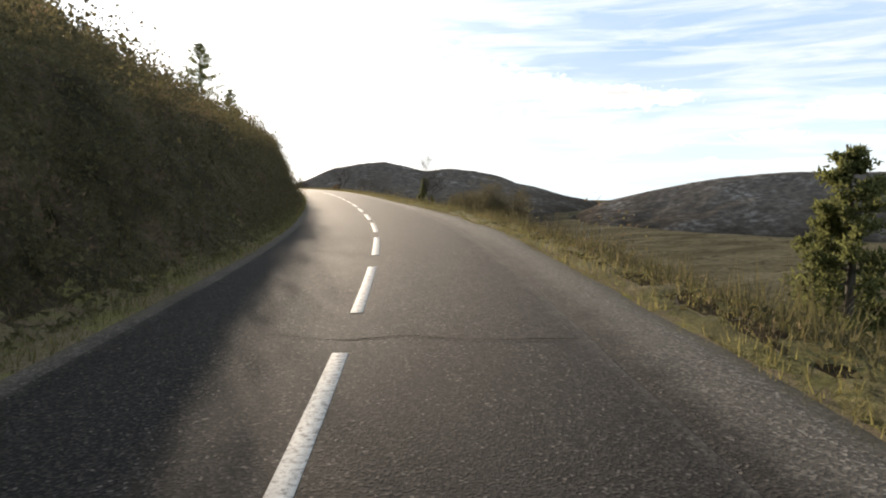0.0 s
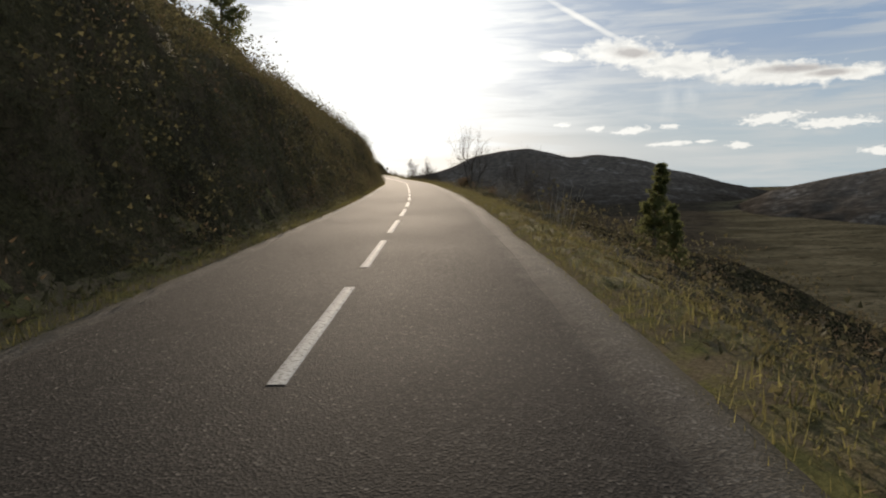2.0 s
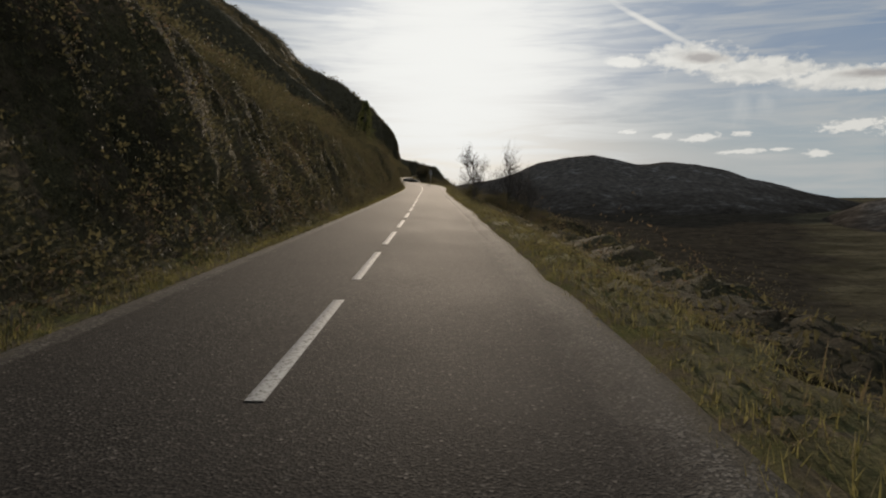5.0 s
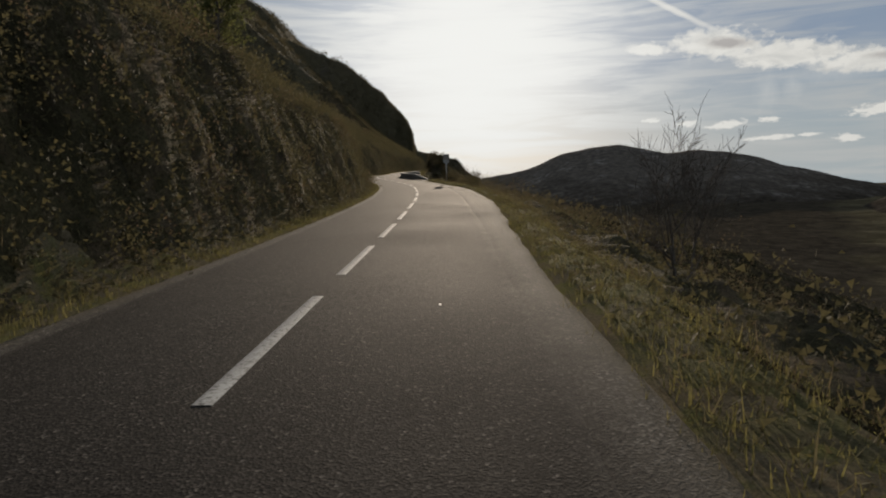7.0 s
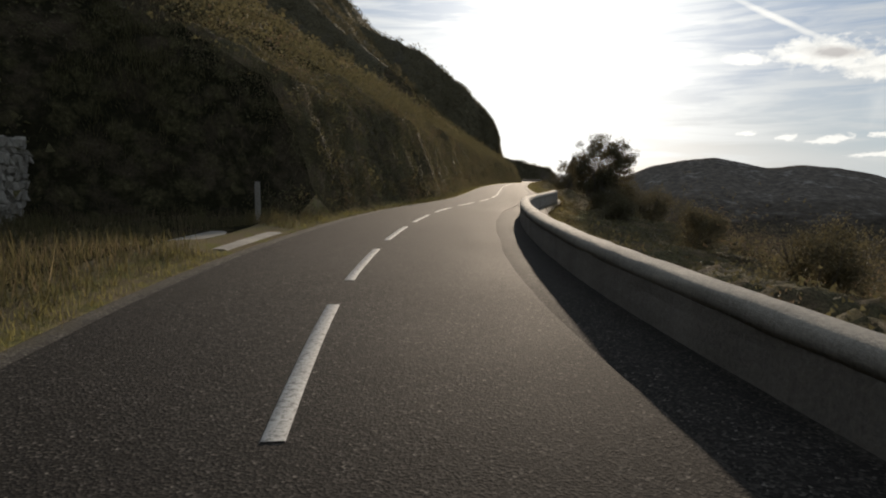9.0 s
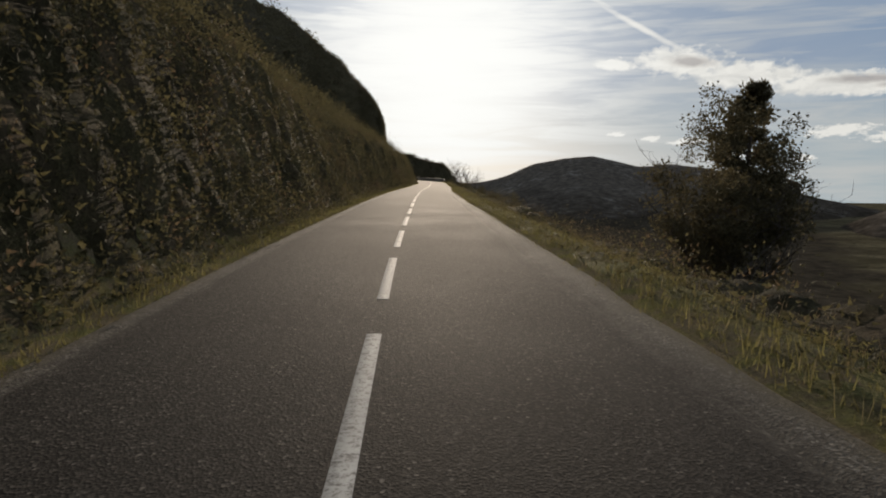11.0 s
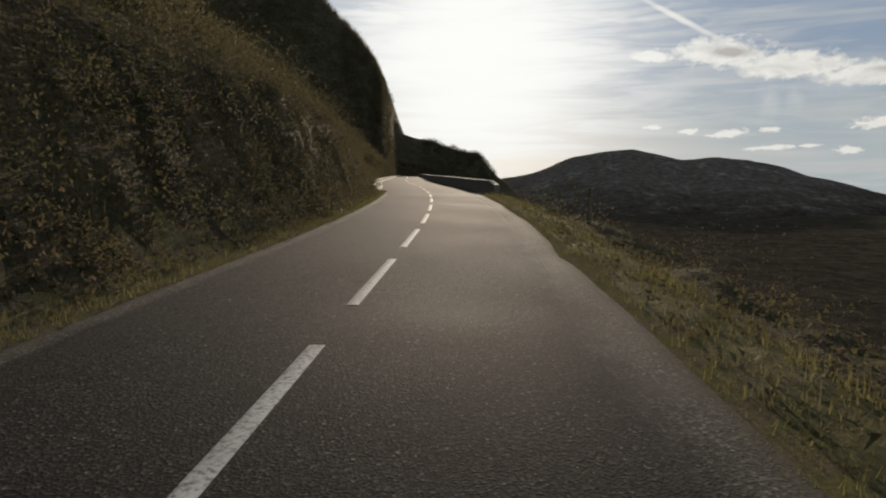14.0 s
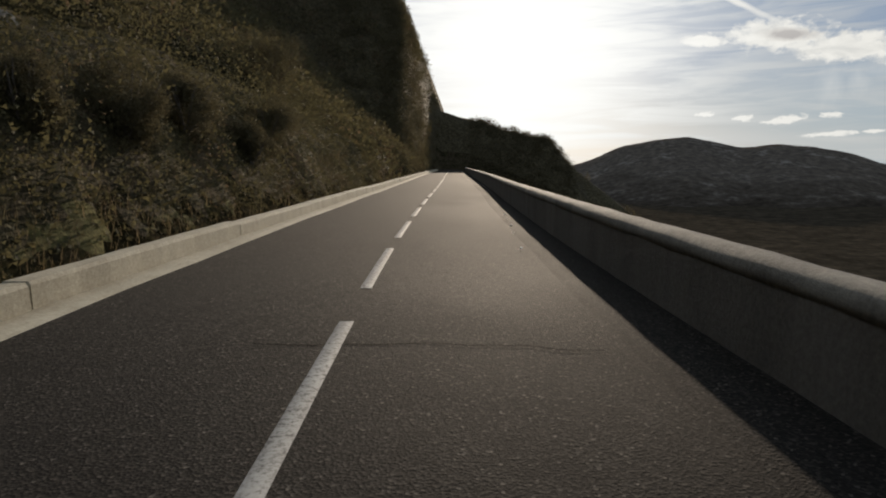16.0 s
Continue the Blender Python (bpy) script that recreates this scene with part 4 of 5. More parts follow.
class Wood:
    """Gathers bent tapered limbs into one mesh."""

    def __init__(self):
        self.v, self.f = [], []

    def limb(self, pts, r0, r1, sides):
        n = len(pts)
        v, f = tube_path(pts, [r0 + (r1 - r0) * i / (n - 1) for i in range(n)], sides)
        k = len(self.v)
        self.v += v
        self.f += [tuple(i + k for i in q) for q in f]

    def mesh(self, name):
        return plain_mesh(name, np.array([tuple(p) for p in self.v]), self.f)


def bent(rng, start, way, long, steps, crook, rise):
    pts, p, d = [start.copy()], start.copy(), way.normalized()
    for _ in range(steps):
        d = (d + Vector((rng.uniform(-1, 1), rng.uniform(-1, 1), rng.uniform(-1, 1) + rise)) * crook).normalized()
        p = p + d * long / steps
        pts.append(p.copy())
    return pts, d


def build_stick(x, y, long, turn, label):
    """A bleached dry branch lying on the asphalt."""
    rng = random.Random(8)
    w = Wood()
    pts, _ = bent(rng, Vector((0, 0, 0)), Vector((1, 0, 0)), long, 7, 0.05, 0.0)
    w.limb([Vector((p.x - long / 2, p.y, 0.006)) for p in pts], 0.008, 0.005, 6)
    ob = new("stick", w.mesh("stick"))
    ob.data.materials.append(M_PALEBARK)
    ob.location = (x, y, float(road_z(y)) + 0.009)
    ob.rotation_euler = (0, 0, turn)
    return tagged(ob, label, "stick")


build_stick(24.74, 208.1, 0.5, 0.05, "bleached dry stick lying on the asphalt")


def grow(rng, wood, twigs, start, way, long, r, level, crook, rise, tips, more=0):
    """A limb that zigzags and forks, its forks smaller limbs down to the twigs."""
    pts, d = bent(rng, start, way, long, 6 if level < 2 else 5 if level < 3 else 3 if level < 4 else 2, crook, rise)
    end = r * (0.6 if level < 3 else 0.4)
    (wood if level < 2 else twigs).limb(pts, r, end, 7 if level == 0 else 5 if level < 2 else 4 if level < 3 else 3)
    if level >= 4:
        tips.append(pts[-1])
        return
    kids = rng.randint(4, 5) + more if level < 3 else rng.randint(3, 4) + more
    for k in range(kids):
        i = len(pts) - 1 if k == 0 else rng.randint(max(1, len(pts) // 3), len(pts) - 1)
        side = Vector((rng.uniform(-1, 1), rng.uniform(-1, 1), rng.uniform(-0.3, 0.8))).normalized()
        w = (d * (0.9 if k == 0 else 0.45) + side * rng.uniform(0.6, 1.05)).normalized()
        grow(rng, wood, twigs, pts[i], w, long * rng.uniform(0.5, 0.8), max(0.0045 + 0.002 * more, end * rng.uniform(0.55, 0.85)), level + 1, crook, rise, tips, more)


def bare_tree(x, y, tall, stems, seed, label, spread=0.5, crook=0.3, thick=0.02, mat=None, group="", across=0.0, more=0):
    """across: the breadth of the crown in metres; a little over half the height where it is not given."""
    rng = random.Random(seed)
    t = thing("bare_tree", label, "tree", group, x, y, stand(x, y) - 0.1)
    wood, twigs, tips = Wood(), Wood(), []
    for s in range(stems):
        a = 2 * math.pi * s / stems + rng.uniform(-0.4, 0.4)
        way = Vector((math.cos(a) * spread, math.sin(a) * spread, 1))
        grow(rng, wood, twigs, Vector((math.cos(a), math.sin(a), 0)) * 0.1 * (stems > 1), way, tall * rng.uniform(0.34, 0.44), tall * thick * rng.uniform(0.75, 1.1), 0, crook, 0.2, tips, more)
    ends = np.array([tuple(p) for p in tips])
    grown = np.percentile(ends[:, 2], 99.5)
    mid = ends.mean(0)
    reach = np.percentile(np.hypot(ends[:, 0] - mid[0] * ends[:, 2] / mid[2], ends[:, 1] - mid[1] * ends[:, 2] / mid[2]), 93)
    wide = (across or 0.6 * tall) / 2 / reach
    for w in (wood, twigs):
        w.v = [Vector(((p.x - mid[0] * p.z / mid[2]) * wide, (p.y - mid[1] * p.z / mid[2]) * wide, p.z * tall / grown)) for p in w.v]
    part("trunk", wood.mesh("trunk"), mat or M_BARK, t, "grey forked trunk and limbs", True)
    part("crown", twigs.mesh("crown"), mat or M_BARK, t, "fine leafless branches", True)
    return t


def pine_tree(x, y, tall, wide, seed, label, clump=0.5, count=26, mat=None, drop=0.0):
    rng = random.Random(seed)
    nrng = np.random.default_rng(seed)
    t = thing("pine_tree", label, "tree", "", x, y, stand(x, y) - 0.1 - drop)
    wood = Wood()
    trunk, _ = bent(rng, Vector((0, 0, 0)), Vector((0.03, 0.02, 1)), tall * 0.97, 9, 0.05, 0.3)
    wood.limb(trunk, tall * 0.018 + 0.03, 0.015, 8)
    centres, sizes = [], []
    levels = int(tall * 4.0)
    for i in range(levels):
        q = 0.16 + 0.84 * i / levels
        p = trunk[min(int(q * 9), 8)].lerp(trunk[min(int(q * 9) + 1, 9)], q * 9 % 1)
        reach = wide * (1 - q) ** 0.8 * rng.uniform(0.6, 1.15) + 0.12
        for k in range(rng.randint(3, 5)):
            a = rng.uniform(0, 2 * math.pi)
            pts, _ = bent(rng, p, Vector((math.cos(a), math.sin(a), rng.uniform(0.15, 0.6))), reach, 4, 0.12, 0.25)
            wood.limb(pts, 0.012 + 0.012 * (1 - q) * tall / 4, 0.005, 4)
            for j in (2, 3, 4):
                centres.append(tuple(pts[j]))
                sizes.append(clump * rng.uniform(0.5, 1.0) * (0.55 + 0.45 * (1 - q)))
    c, s = np.array(centres), np.array(sizes)
    v, f = leaves(c, np.stack([s * 0.55, s * 0.55, s * 0.42], 1), int(count * 1.6), 0.46, 0.26, nrng, 0.6, 0.1, corners=3)
    part("trunk", wood.mesh("trunk"), M_BARK, t, "brown trunk and whorled branches", True)
    part("crown", plain_mesh("crown", v, f), mat or M_PINE, t, "tufted green needles")
    return t


def leafy_tree(x, y, tall, wide, seed, label, mat, count=60, leaf=0.16, name="holm_oak", low=0.25, drop=0.0):
    rng = random.Random(seed)
    nrng = np.random.default_rng(seed)
    t = thing(name, label, "tree", "", x, y, stand(x, y) - 0.1 - drop)
    wood, twigs, tips = Wood(), Wood(), []
    for s in range(3):
        a = s * 2.1 + rng.uniform(-0.4, 0.4)
        grow(rng, wood, twigs, Vector((0.1 * math.cos(a), 0.1 * math.sin(a), 0)), Vector((math.cos(a) * 0.5, math.sin(a) * 0.5, 1)), tall * 0.36, tall * 0.022, 0, 0.2, 0.2, tips)
    pts = np.array([tuple(p) for p in tips])
    top = np.array([0, 0, tall * (low + (1 - low) / 2)])
    half = np.array([wide, wide, tall * (1 - low) / 2])
    rel = (pts - top) / half
    far = np.linalg.norm(rel, axis=1)[:, None]
    pts = np.where(far > 1, top + rel / far * half * nrng.uniform(0.8, 1.0, (len(pts), 1)), pts)
    extra = nrng.normal(size=(70, 3))
    extra = top + extra / np.linalg.norm(extra, axis=1)[:, None] * half * nrng.uniform(0.55, 1.05, (70, 1))
    pts = np.concatenate([pts[:: max(1, len(pts) // 130)], extra])
    r = nrng.uniform(0.14, 0.28, len(pts)) * wide
    v, f = leaves(pts, np.stack([r, r, r * 0.75], 1), int(count * 1.5), leaf * 1.1, 0.5, nrng, 0.2, 0.2, corners=3)
    part("trunk", wood.mesh("trunk"), M_BARK, t, "dark forked trunk", True)
    part("branchwork", twigs.mesh("branchwork"), M_BARK, t, "", True)
    part("crown", plain_mesh("crown", v, f), mat, t, "dense dark evergreen leaves")
    return t


build_stone_wall(11.6, 235.0, 8.0, 245.2, 2.35)

def over(x, y, top):
    """A tree's height when its top stands so far above the road beside it."""
    return top + float(road_z(y)) - stand(x, y) + 0.1


# trees beside the road, in the order the road passes them
pine_tree(9.25, 5.5, 3.95, 1.1, 11, "young green pine tree on the slope below the road", 0.46, 34)
pine_tree(10.6, 6.7, 3.5, 1.1, 12, "small bushy pine tree beside a taller one", 0.5, 40)
bare_tree(13.4, 33.0, over(13.4, 33.0, 2.9), 1, 24, "leafless grey tree with one bent trunk below the verge", 0.05, 0.2, 0.024, across=2.1, more=1)
bare_tree(18.8, 39.5, over(18.8, 39.5, 1.6), 2, 22, "low leafless tree with upright stems in scrub", 0.35, 0.26, 0.018, across=2.4)
leafy_tree(18.9, 36.6, over(18.9, 36.6, 1.7), 1.3, 23, "small thin evergreen tree with sparse leaves", M_SHRUB, 22, 0.15, "small_tree", 0.2)
pine_tree(26.8, 68.8, 6.6, 1.15, 31, "slender green pine on the slope", 0.7, 30)
pine_tree(28.2, 69.6, 5.0, 1.2, 32, "bushy pine beside a slender one", 0.76, 34)
bare_tree(21.1, 87.0, over(21.1, 87.0, 4.9), 3, 48, "leafless tree with upright grey trunks and a broad crown", 0.4, 0.26, 0.016, across=3.9)
bare_tree(21.6, 73.6, over(21.6, 73.6, 0.6), 3, 42, "leafless many-stemmed tree in a thicket", 0.45, 0.3, group="thicket trees")
bare_tree(23.0, 74.4, over(23.0, 74.4, 0.2), 4, 46, "leafless many-stemmed tree in a thicket", 0.5, 0.3, group="thicket trees")
bare_tree(24.1, 86.4, over(24.1, 86.4, 3.0), 4, 43, "leafless many-stemmed tree in a thicket", 0.4, 0.26, 0.014, group="thicket trees", across=2.6)
bare_tree(25.9, 87.2, over(25.9, 87.2, 3.2), 4, 44, "leafless many-stemmed tree in a thicket", 0.45, 0.26, 0.014, group="thicket trees", across=2.8)
bare_tree(28.0, 87.8, over(28.0, 87.8, 2.8), 3, 47, "leafless many-stemmed tree in a thicket", 0.45, 0.26, 0.014, group="thicket trees", across=2.8)
bare_tree(22.6, 83.0, 2.6, 5, 45, "pale leafless bush with bent stems", 0.8, 0.3, 0.012, M_PALEBARK, across=2.6)
bare_tree(25.4, 161.2, over(25.4, 161.2, 4.2), 1, 57, "gnarled leafless tree leaning over the verge", 0.1, 0.42, 0.026, across=2.4, more=2)
bare_tree(28.2, 162.3, over(28.2, 162.3, 4.1), 3, 52, "gnarled leafless tree with thick crooked limbs", 0.6, 0.42, 0.02, across=4.2, more=1)
bare_tree(30.4, 163.8, over(30.4, 163.8, 2.3), 3, 53, "wide gnarled leafless tree with low sweeping branches", 0.7, 0.42, 0.018, across=3.6, more=1)
bare_tree(26.2, 168.8, over(26.2, 168.8, 2.4), 1, 56, "slim crooked leafless tree below the verge", 0.1, 0.3, 0.02, across=1.5)
bare_tree(28.3, 171.0, over(28.3, 171.0, 1.9), 2, 58, "low crooked leafless tree below the verge", 0.4, 0.32, 0.02, across=1.9)
bare_tree(26.9, 178.4, over(26.9, 178.4, 2.2), 3, 54, "leafless tree with thin upright stems below the verge", 0.4, 0.2, 0.012, across=2.3)
leafy_tree(25.4, 264.2, over(25.4, 264.2, 3.6), 1.65, 61, "dense dark holm oak beside a parapet", M_OAK, 200, 0.14, "holm_oak", 0.2)
leafy_tree(27.3, 303.5, over(27.3, 303.5, 3.0), 1.5, 62, "rounded dark evergreen by the verge", M_OAK, 90, 0.16)
pine_tree(28.6, 305.0, over(28.6, 305.0, 3.6), 1.7, 63, "dark bushy conifer with a short spire", 0.7, 44, M_OAK)
bare_tree(29.6, 290.0, 5.6, 2, 64, "thin leafless tree on the slope", 0.3, 0.26, 0.012)
bare_tree(32.5, 292.5, 6.0, 3, 65, "thin leafless spreading tree on the slope", 0.6, 0.26, 0.012)
bare_tree(29.6, 374.0, over(29.6, 374.0, 3.5), 3, 71, "leafless many-stemmed tree with crooked branches at the verge", 0.4, 0.34, 0.022, across=3.0)
bare_tree(32.0, 377.5, over(32.0, 377.5, 3.2), 3, 72, "wide leafless tree with crooked branches at the verge", 0.55, 0.34, 0.023, across=3.8)
pine_tree(15.0, 194.2, 6.2, 1.8, 81, "dark pine on the hillside above the road", 0.6, 30)
pine_tree(5.2, 71.3, 5.2, 1.9, 82, "dark pine on the hillside above the road", 0.6, 30)
pine_tree(1.5, 47.0, 4.6, 1.8, 83, "thin pine on the hillside above the road", 0.55, 26)


def broom_bush(x, y, tall, seed, label):
    """Thin bare stems that end in a brush of upright green rods."""
    rng = random.Random(seed)
    b = thing("broom_bush", label, "bush", "broom bushes", x, y, stand(x, y) - 0.05)
    for k in range(4):
        stem, brush = Wood(), Wood()
        a = rng.uniform(0, 6.28)
        pts, d = bent(rng, Vector((0, 0, 0)), Vector((math.cos(a) * 0.2, math.sin(a) * 0.2, 1)), tall * rng.uniform(0.6, 0.8), 5, 0.12, 0.2)
        stem.limb(pts, 0.022, 0.010, 5)
        for j in range(70):
            w = (d * 0.6 + Vector((rng.uniform(-1, 1), rng.uniform(-1, 1), rng.uniform(-0.2, 1))) * 1.1).normalized()
            q, _ = bent(rng, pts[-1] - d * rng.uniform(0, 0.15), w, rng.uniform(0.2, 0.5), 3, 0.06, 0.2)
            brush.limb(q, 0.004, 0.002, 3)
        part("stem", stem.mesh("stem"), M_BARK, b)
        part("brush", brush.mesh("brush"), M_SHRUB, b, "green upright brush")


broom_bush(24.0, 268.4, over(24.0, 268.4, 1.5) * 1.05, 91, "tall broom bush with tufted green tops")
broom_bush(25.6, 270.3, over(25.6, 270.3, 1.2) * 1.05, 92, "tall broom bush with tufted green tops")


def dry_stalks(x, y, tall, seed):
    """A dead weed: a bundle of bleached stalks that lean apart."""
    rng = random.Random(seed)
    b = thing("dead_weed", "bundle of tall bleached dead stalks on the slope", "weed", "dead weeds", x, y, stand(x, y) - 0.05)
    for k in range(9):
        w = Wood()
        a = rng.uniform(0, 6.28)
        pts, d = bent(rng, Vector((rng.uniform(-0.25, 0.25), rng.uniform(-0.25, 0.25), 0)), Vector((math.cos(a) * 0.28, math.sin(a) * 0.28, 1)), tall * rng.uniform(0.55, 1.0), 5, 0.07, 0.0)
        w.limb(pts, 0.007, 0.003, 4)
        for j in range(4):
            q, _ = bent(rng, pts[rng.randint(3, 5)], d + Vector((rng.uniform(-1, 1), rng.uniform(-1, 1), 0.3)) * 0.6, tall * rng.uniform(0.06, 0.14), 2, 0.1, 0.1)
            w.limb(q, 0.004, 0.002, 3)
        part("stalk", w.mesh("stalk"), M_PALEBARK, b)


for wx, wy, wt, ws in ((16.9, 56.4, 1.5, 1), (17.5, 57.6, 1.7, 2), (16.3, 55.2, 1.2, 3), (20.6, 75.2, 1.3, 4), (9.2, 12.3, 1.1, 8), (9.9, 13.5, 1.3, 9), (10.6, 12.5, 1.4, 10), (8.5, 11.2, 0.9, 11), (11.2, 14.6, 1.3, 12), (27.6, 182.4, 1.6, 5), (27.9, 358.6, 1.3, 6), (30.6, 364.0, 1.5, 7)):
    dry_stalks(wx, wy, wt, 700 + ws)


def boulder(x, y, size, seed, label):
    bm = bmesh.new()
    bmesh.ops.create_icosphere(bm, subdivisions=3, radius=size)
    for v in bm.verts:
        k = 1 + 0.35 * noise.noise(v.co * (1.6 / size) + Vector((seed, 0, 0))) + 0.1 * noise.noise(v.co * (5 / size))
        v.co = Vector((v.co.x * k * 1.2, v.co.y * k, v.co.z * k * 0.75))
    me = bpy.data.meshes.new("boulder")
    bm.to_mesh(me)
    bm.free()
    me.materials.append(M_STONE)
    ob = new("boulder", me)
    ob.location = (x, y, stand(x, y) + size * 0.15)
    ob.rotation_euler = (0.3, 0.2, seed)
    return tagged(ob, label, "boulder")


boulder(17.5, 441.0, 0.55, 3.0, "pale limestone boulder in the scrub above the road")
boulder(16.9, 203.0, 0.25, 5.0, "small pale limestone boulder in the bank")
boulder(19.5, 449.5, 0.3, 7.0, "small pale limestone boulder in the scrub")
for k in range(16):
    boulder(19.6 - 2.6 * ((k * 0.618) % 1), 446.4 + 7.5 * ((k * 0.381 + 0.2) % 1), 0.12 + 0.16 * ((k * 0.73) % 1), 11.0 + k, "rough block of pale limestone rubble on the bank")
boulder(15.2, 226.5, 0.22, 9.0, "small pale stone at the edge of a lay-by")



def bush(x, y, wide, tall, seed, label, mat, count=1800, leaf=0.13):
    """A rounded thicket: short stems under a ragged cloud of small leaves."""
    rng = random.Random(seed)
    nrng = np.random.default_rng(seed)
    t = thing("bush", label, "bush", "", x, y, stand(x, y) - 0.05)
    wood = Wood()
    for k in range(7):
        a = rng.uniform(0, 6.28)
        pts, _ = bent(rng, Vector((0, 0, 0)), Vector((math.cos(a) * wide * 0.8, math.sin(a) * wide * 0.8, tall)), tall * 0.85, 4, 0.15, 0.1)
        wood.limb(pts, 0.03, 0.008, 5)
    part("stem", wood.mesh("stem"), M_BARK, t, "thin bare stems")
    n = 16
    d = nrng.normal(size=(n, 3))
    d /= np.linalg.norm(d, axis=1)[:, None]
    c = d * np.array([wide, wide, tall * 0.5]) * nrng.uniform(0.3, 0.85, (n, 1)) + np.array([0, 0, tall * 0.5])
    s = nrng.uniform(0.28, 0.5, n)
    v, f = leaves(c, np.stack([s * wide, s * wide, s * tall * 0.6], 1), count // 4, leaf, 0.4, nrng, 0.3, 0.2, corners=3)
    part("crown", plain_mesh("crown", v, f), mat, t, "small dull leaves")


# thickets that stand out on the slope
for bx, by, bw, bt, bs in ((26.4, 158.6, 1.0, 1.5, 1), (27.8, 160.8, 1.1, 1.9, 2), (29.4, 162.6, 1.3, 2.2, 3), (31.5, 163.5, 1.3, 2.4, 4), (25.6, 164.2, 0.9, 1.4, 5), (28.4, 166.4, 1.3, 2.0, 6)):
    bush(bx, by, bw, bt, 300 + bs, "dark tangled thicket at the foot of gnarled trees", M_SHRUB)
for bx, by, bw, bt, bs in ((14.6, 32.4, 1.0, 0.0, 1), (16.2, 33.6, 1.3, 0.4, 2), (17.8, 34.4, 1.5, 0.9, 3), (19.3, 33.2, 1.6, 0.5, 4), (20.6, 31.6, 1.5, -0.8, 5), (18.4, 30.4, 1.2, -1.1, 6), (16.8, 36.6, 1.1, 0.2, 7), (20.4, 36.0, 1.4, 0.1, 8)):
    bush(bx, by, bw, over(bx, by, bt), 320 + bs, "tall dark evergreen bush on the slope below the verge", M_OAK, 5200, 0.12)
for bx, by, bw, bt, bs in ((22.4, 84.6, 1.1, 1.7, 1), (24.2, 84.0, 1.2, 1.9, 2), (26.4, 84.8, 1.2, 2.2, 3), (20.9, 88.8, 0.8, 1.4, 4), (23.4, 80.0, 1.0, 1.5, 5)):
    bush(bx, by, bw, bt, 340 + bs, "brown tangled thicket round leafless trees", M_BROWN)

for bx, by, bw, bt, bs in ((25.2, 262.8, 1.3, 1.0, 1), (26.6, 265.6, 1.6, 1.2, 2), (27.6, 262.4, 1.4, 0.7, 3), (25.0, 258.0, 1.0, 0.5, 4), (26.8, 252.0, 1.2, 0.4, 5), (26.4, 243.0, 1.1, 0.3, 6), (28.6, 236.0, 1.4, 0.4, 7), (27.6, 228.0, 1.2, 0.2, 8)):
    bush(bx, by, bw, over(bx, by, bt), 400 + bs, "dense dark bush behind a parapet", M_OAK, 3600, 0.12)

for bx, by, bw, bt, bs in ((29.9, 373.0, 0.8, 1.1, 1), (30.9, 376.4, 1.1, 1.5, 2), (33.0, 376.2, 1.3, 1.9, 3), (34.6, 372.8, 1.4, 2.2, 4), (38.7, 383.0, 2.1, 3.4, 5), (31.6, 371.2, 0.9, 1.0, 6)):
    bush(bx, by, bw, bt, 380 + bs, "dark tangled bush below the verge", M_OAK)

for bx, by, bw, bt, bs in ((21.2, 452.8, 0.75, 1.2, 1), (21.0, 455.6, 0.7, 1.1, 2), (21.3, 458.6, 0.65, 1.0, 3), (20.8, 461.8, 0.8, 1.3, 4), (21.3, 450.4, 0.6, 0.9, 9), (19.6, 440.2, 0.9, 1.7, 5), (19.1, 449.3, 1.0, 1.9, 6), (17.6, 472.0, 1.4, 2.4, 7), (20.6, 443.0, 0.7, 1.1, 8)):
    bush(bx + 0.25, by, bw * 1.2, bt * 1.25, 360 + bs, "round dark evergreen bush on the bank above a kerb wall", M_OAK, 6400, 0.1)


def pale_chip(x, y, size, seed):
    """A pale chip on the asphalt, used for stones and for flecks of paint."""
    bm = bmesh.new()
    bmesh.ops.create_icosphere(bm, subdivisions=1, radius=size)
    rng = random.Random(seed)
    for v in bm.verts:
        v.co = Vector((v.co.x * 1.3, v.co.y, v.co.z * 0.5)) * rng.uniform(0.75, 1.2)
    me = bpy.data.meshes.new("pale_chip")
    bm.to_mesh(me)
    bm.free()
    me.materials.append(M_WHITE)
    ob = new("pale_chip", me)
    ob.location = (x, y, float(road_z(y)) + 0.02 + size * 0.3)
    ob.rotation_euler = (0, 0, seed)
    return tagged(ob, "small pale chip lying on the asphalt", "stone", "stone chips on the road")


# the five past y = 450 stand in for flecks of white paint
for i, (px, py, ps) in enumerate(((19.13, 265.42, 0.013), (16.33, 80.03, 0.013), (16.92, 80.88, 0.011), (27.58, 437.55, 0.015), (23.02, 174.8, 0.014), (28.1, 455.2, 0.03), (28.05, 453.9, 0.025), (28.0, 451.8, 0.03), (28.1, 456.6, 0.025), (28.15, 458.0, 0.03))):
    pale_chip(px, py, ps, i + 1)


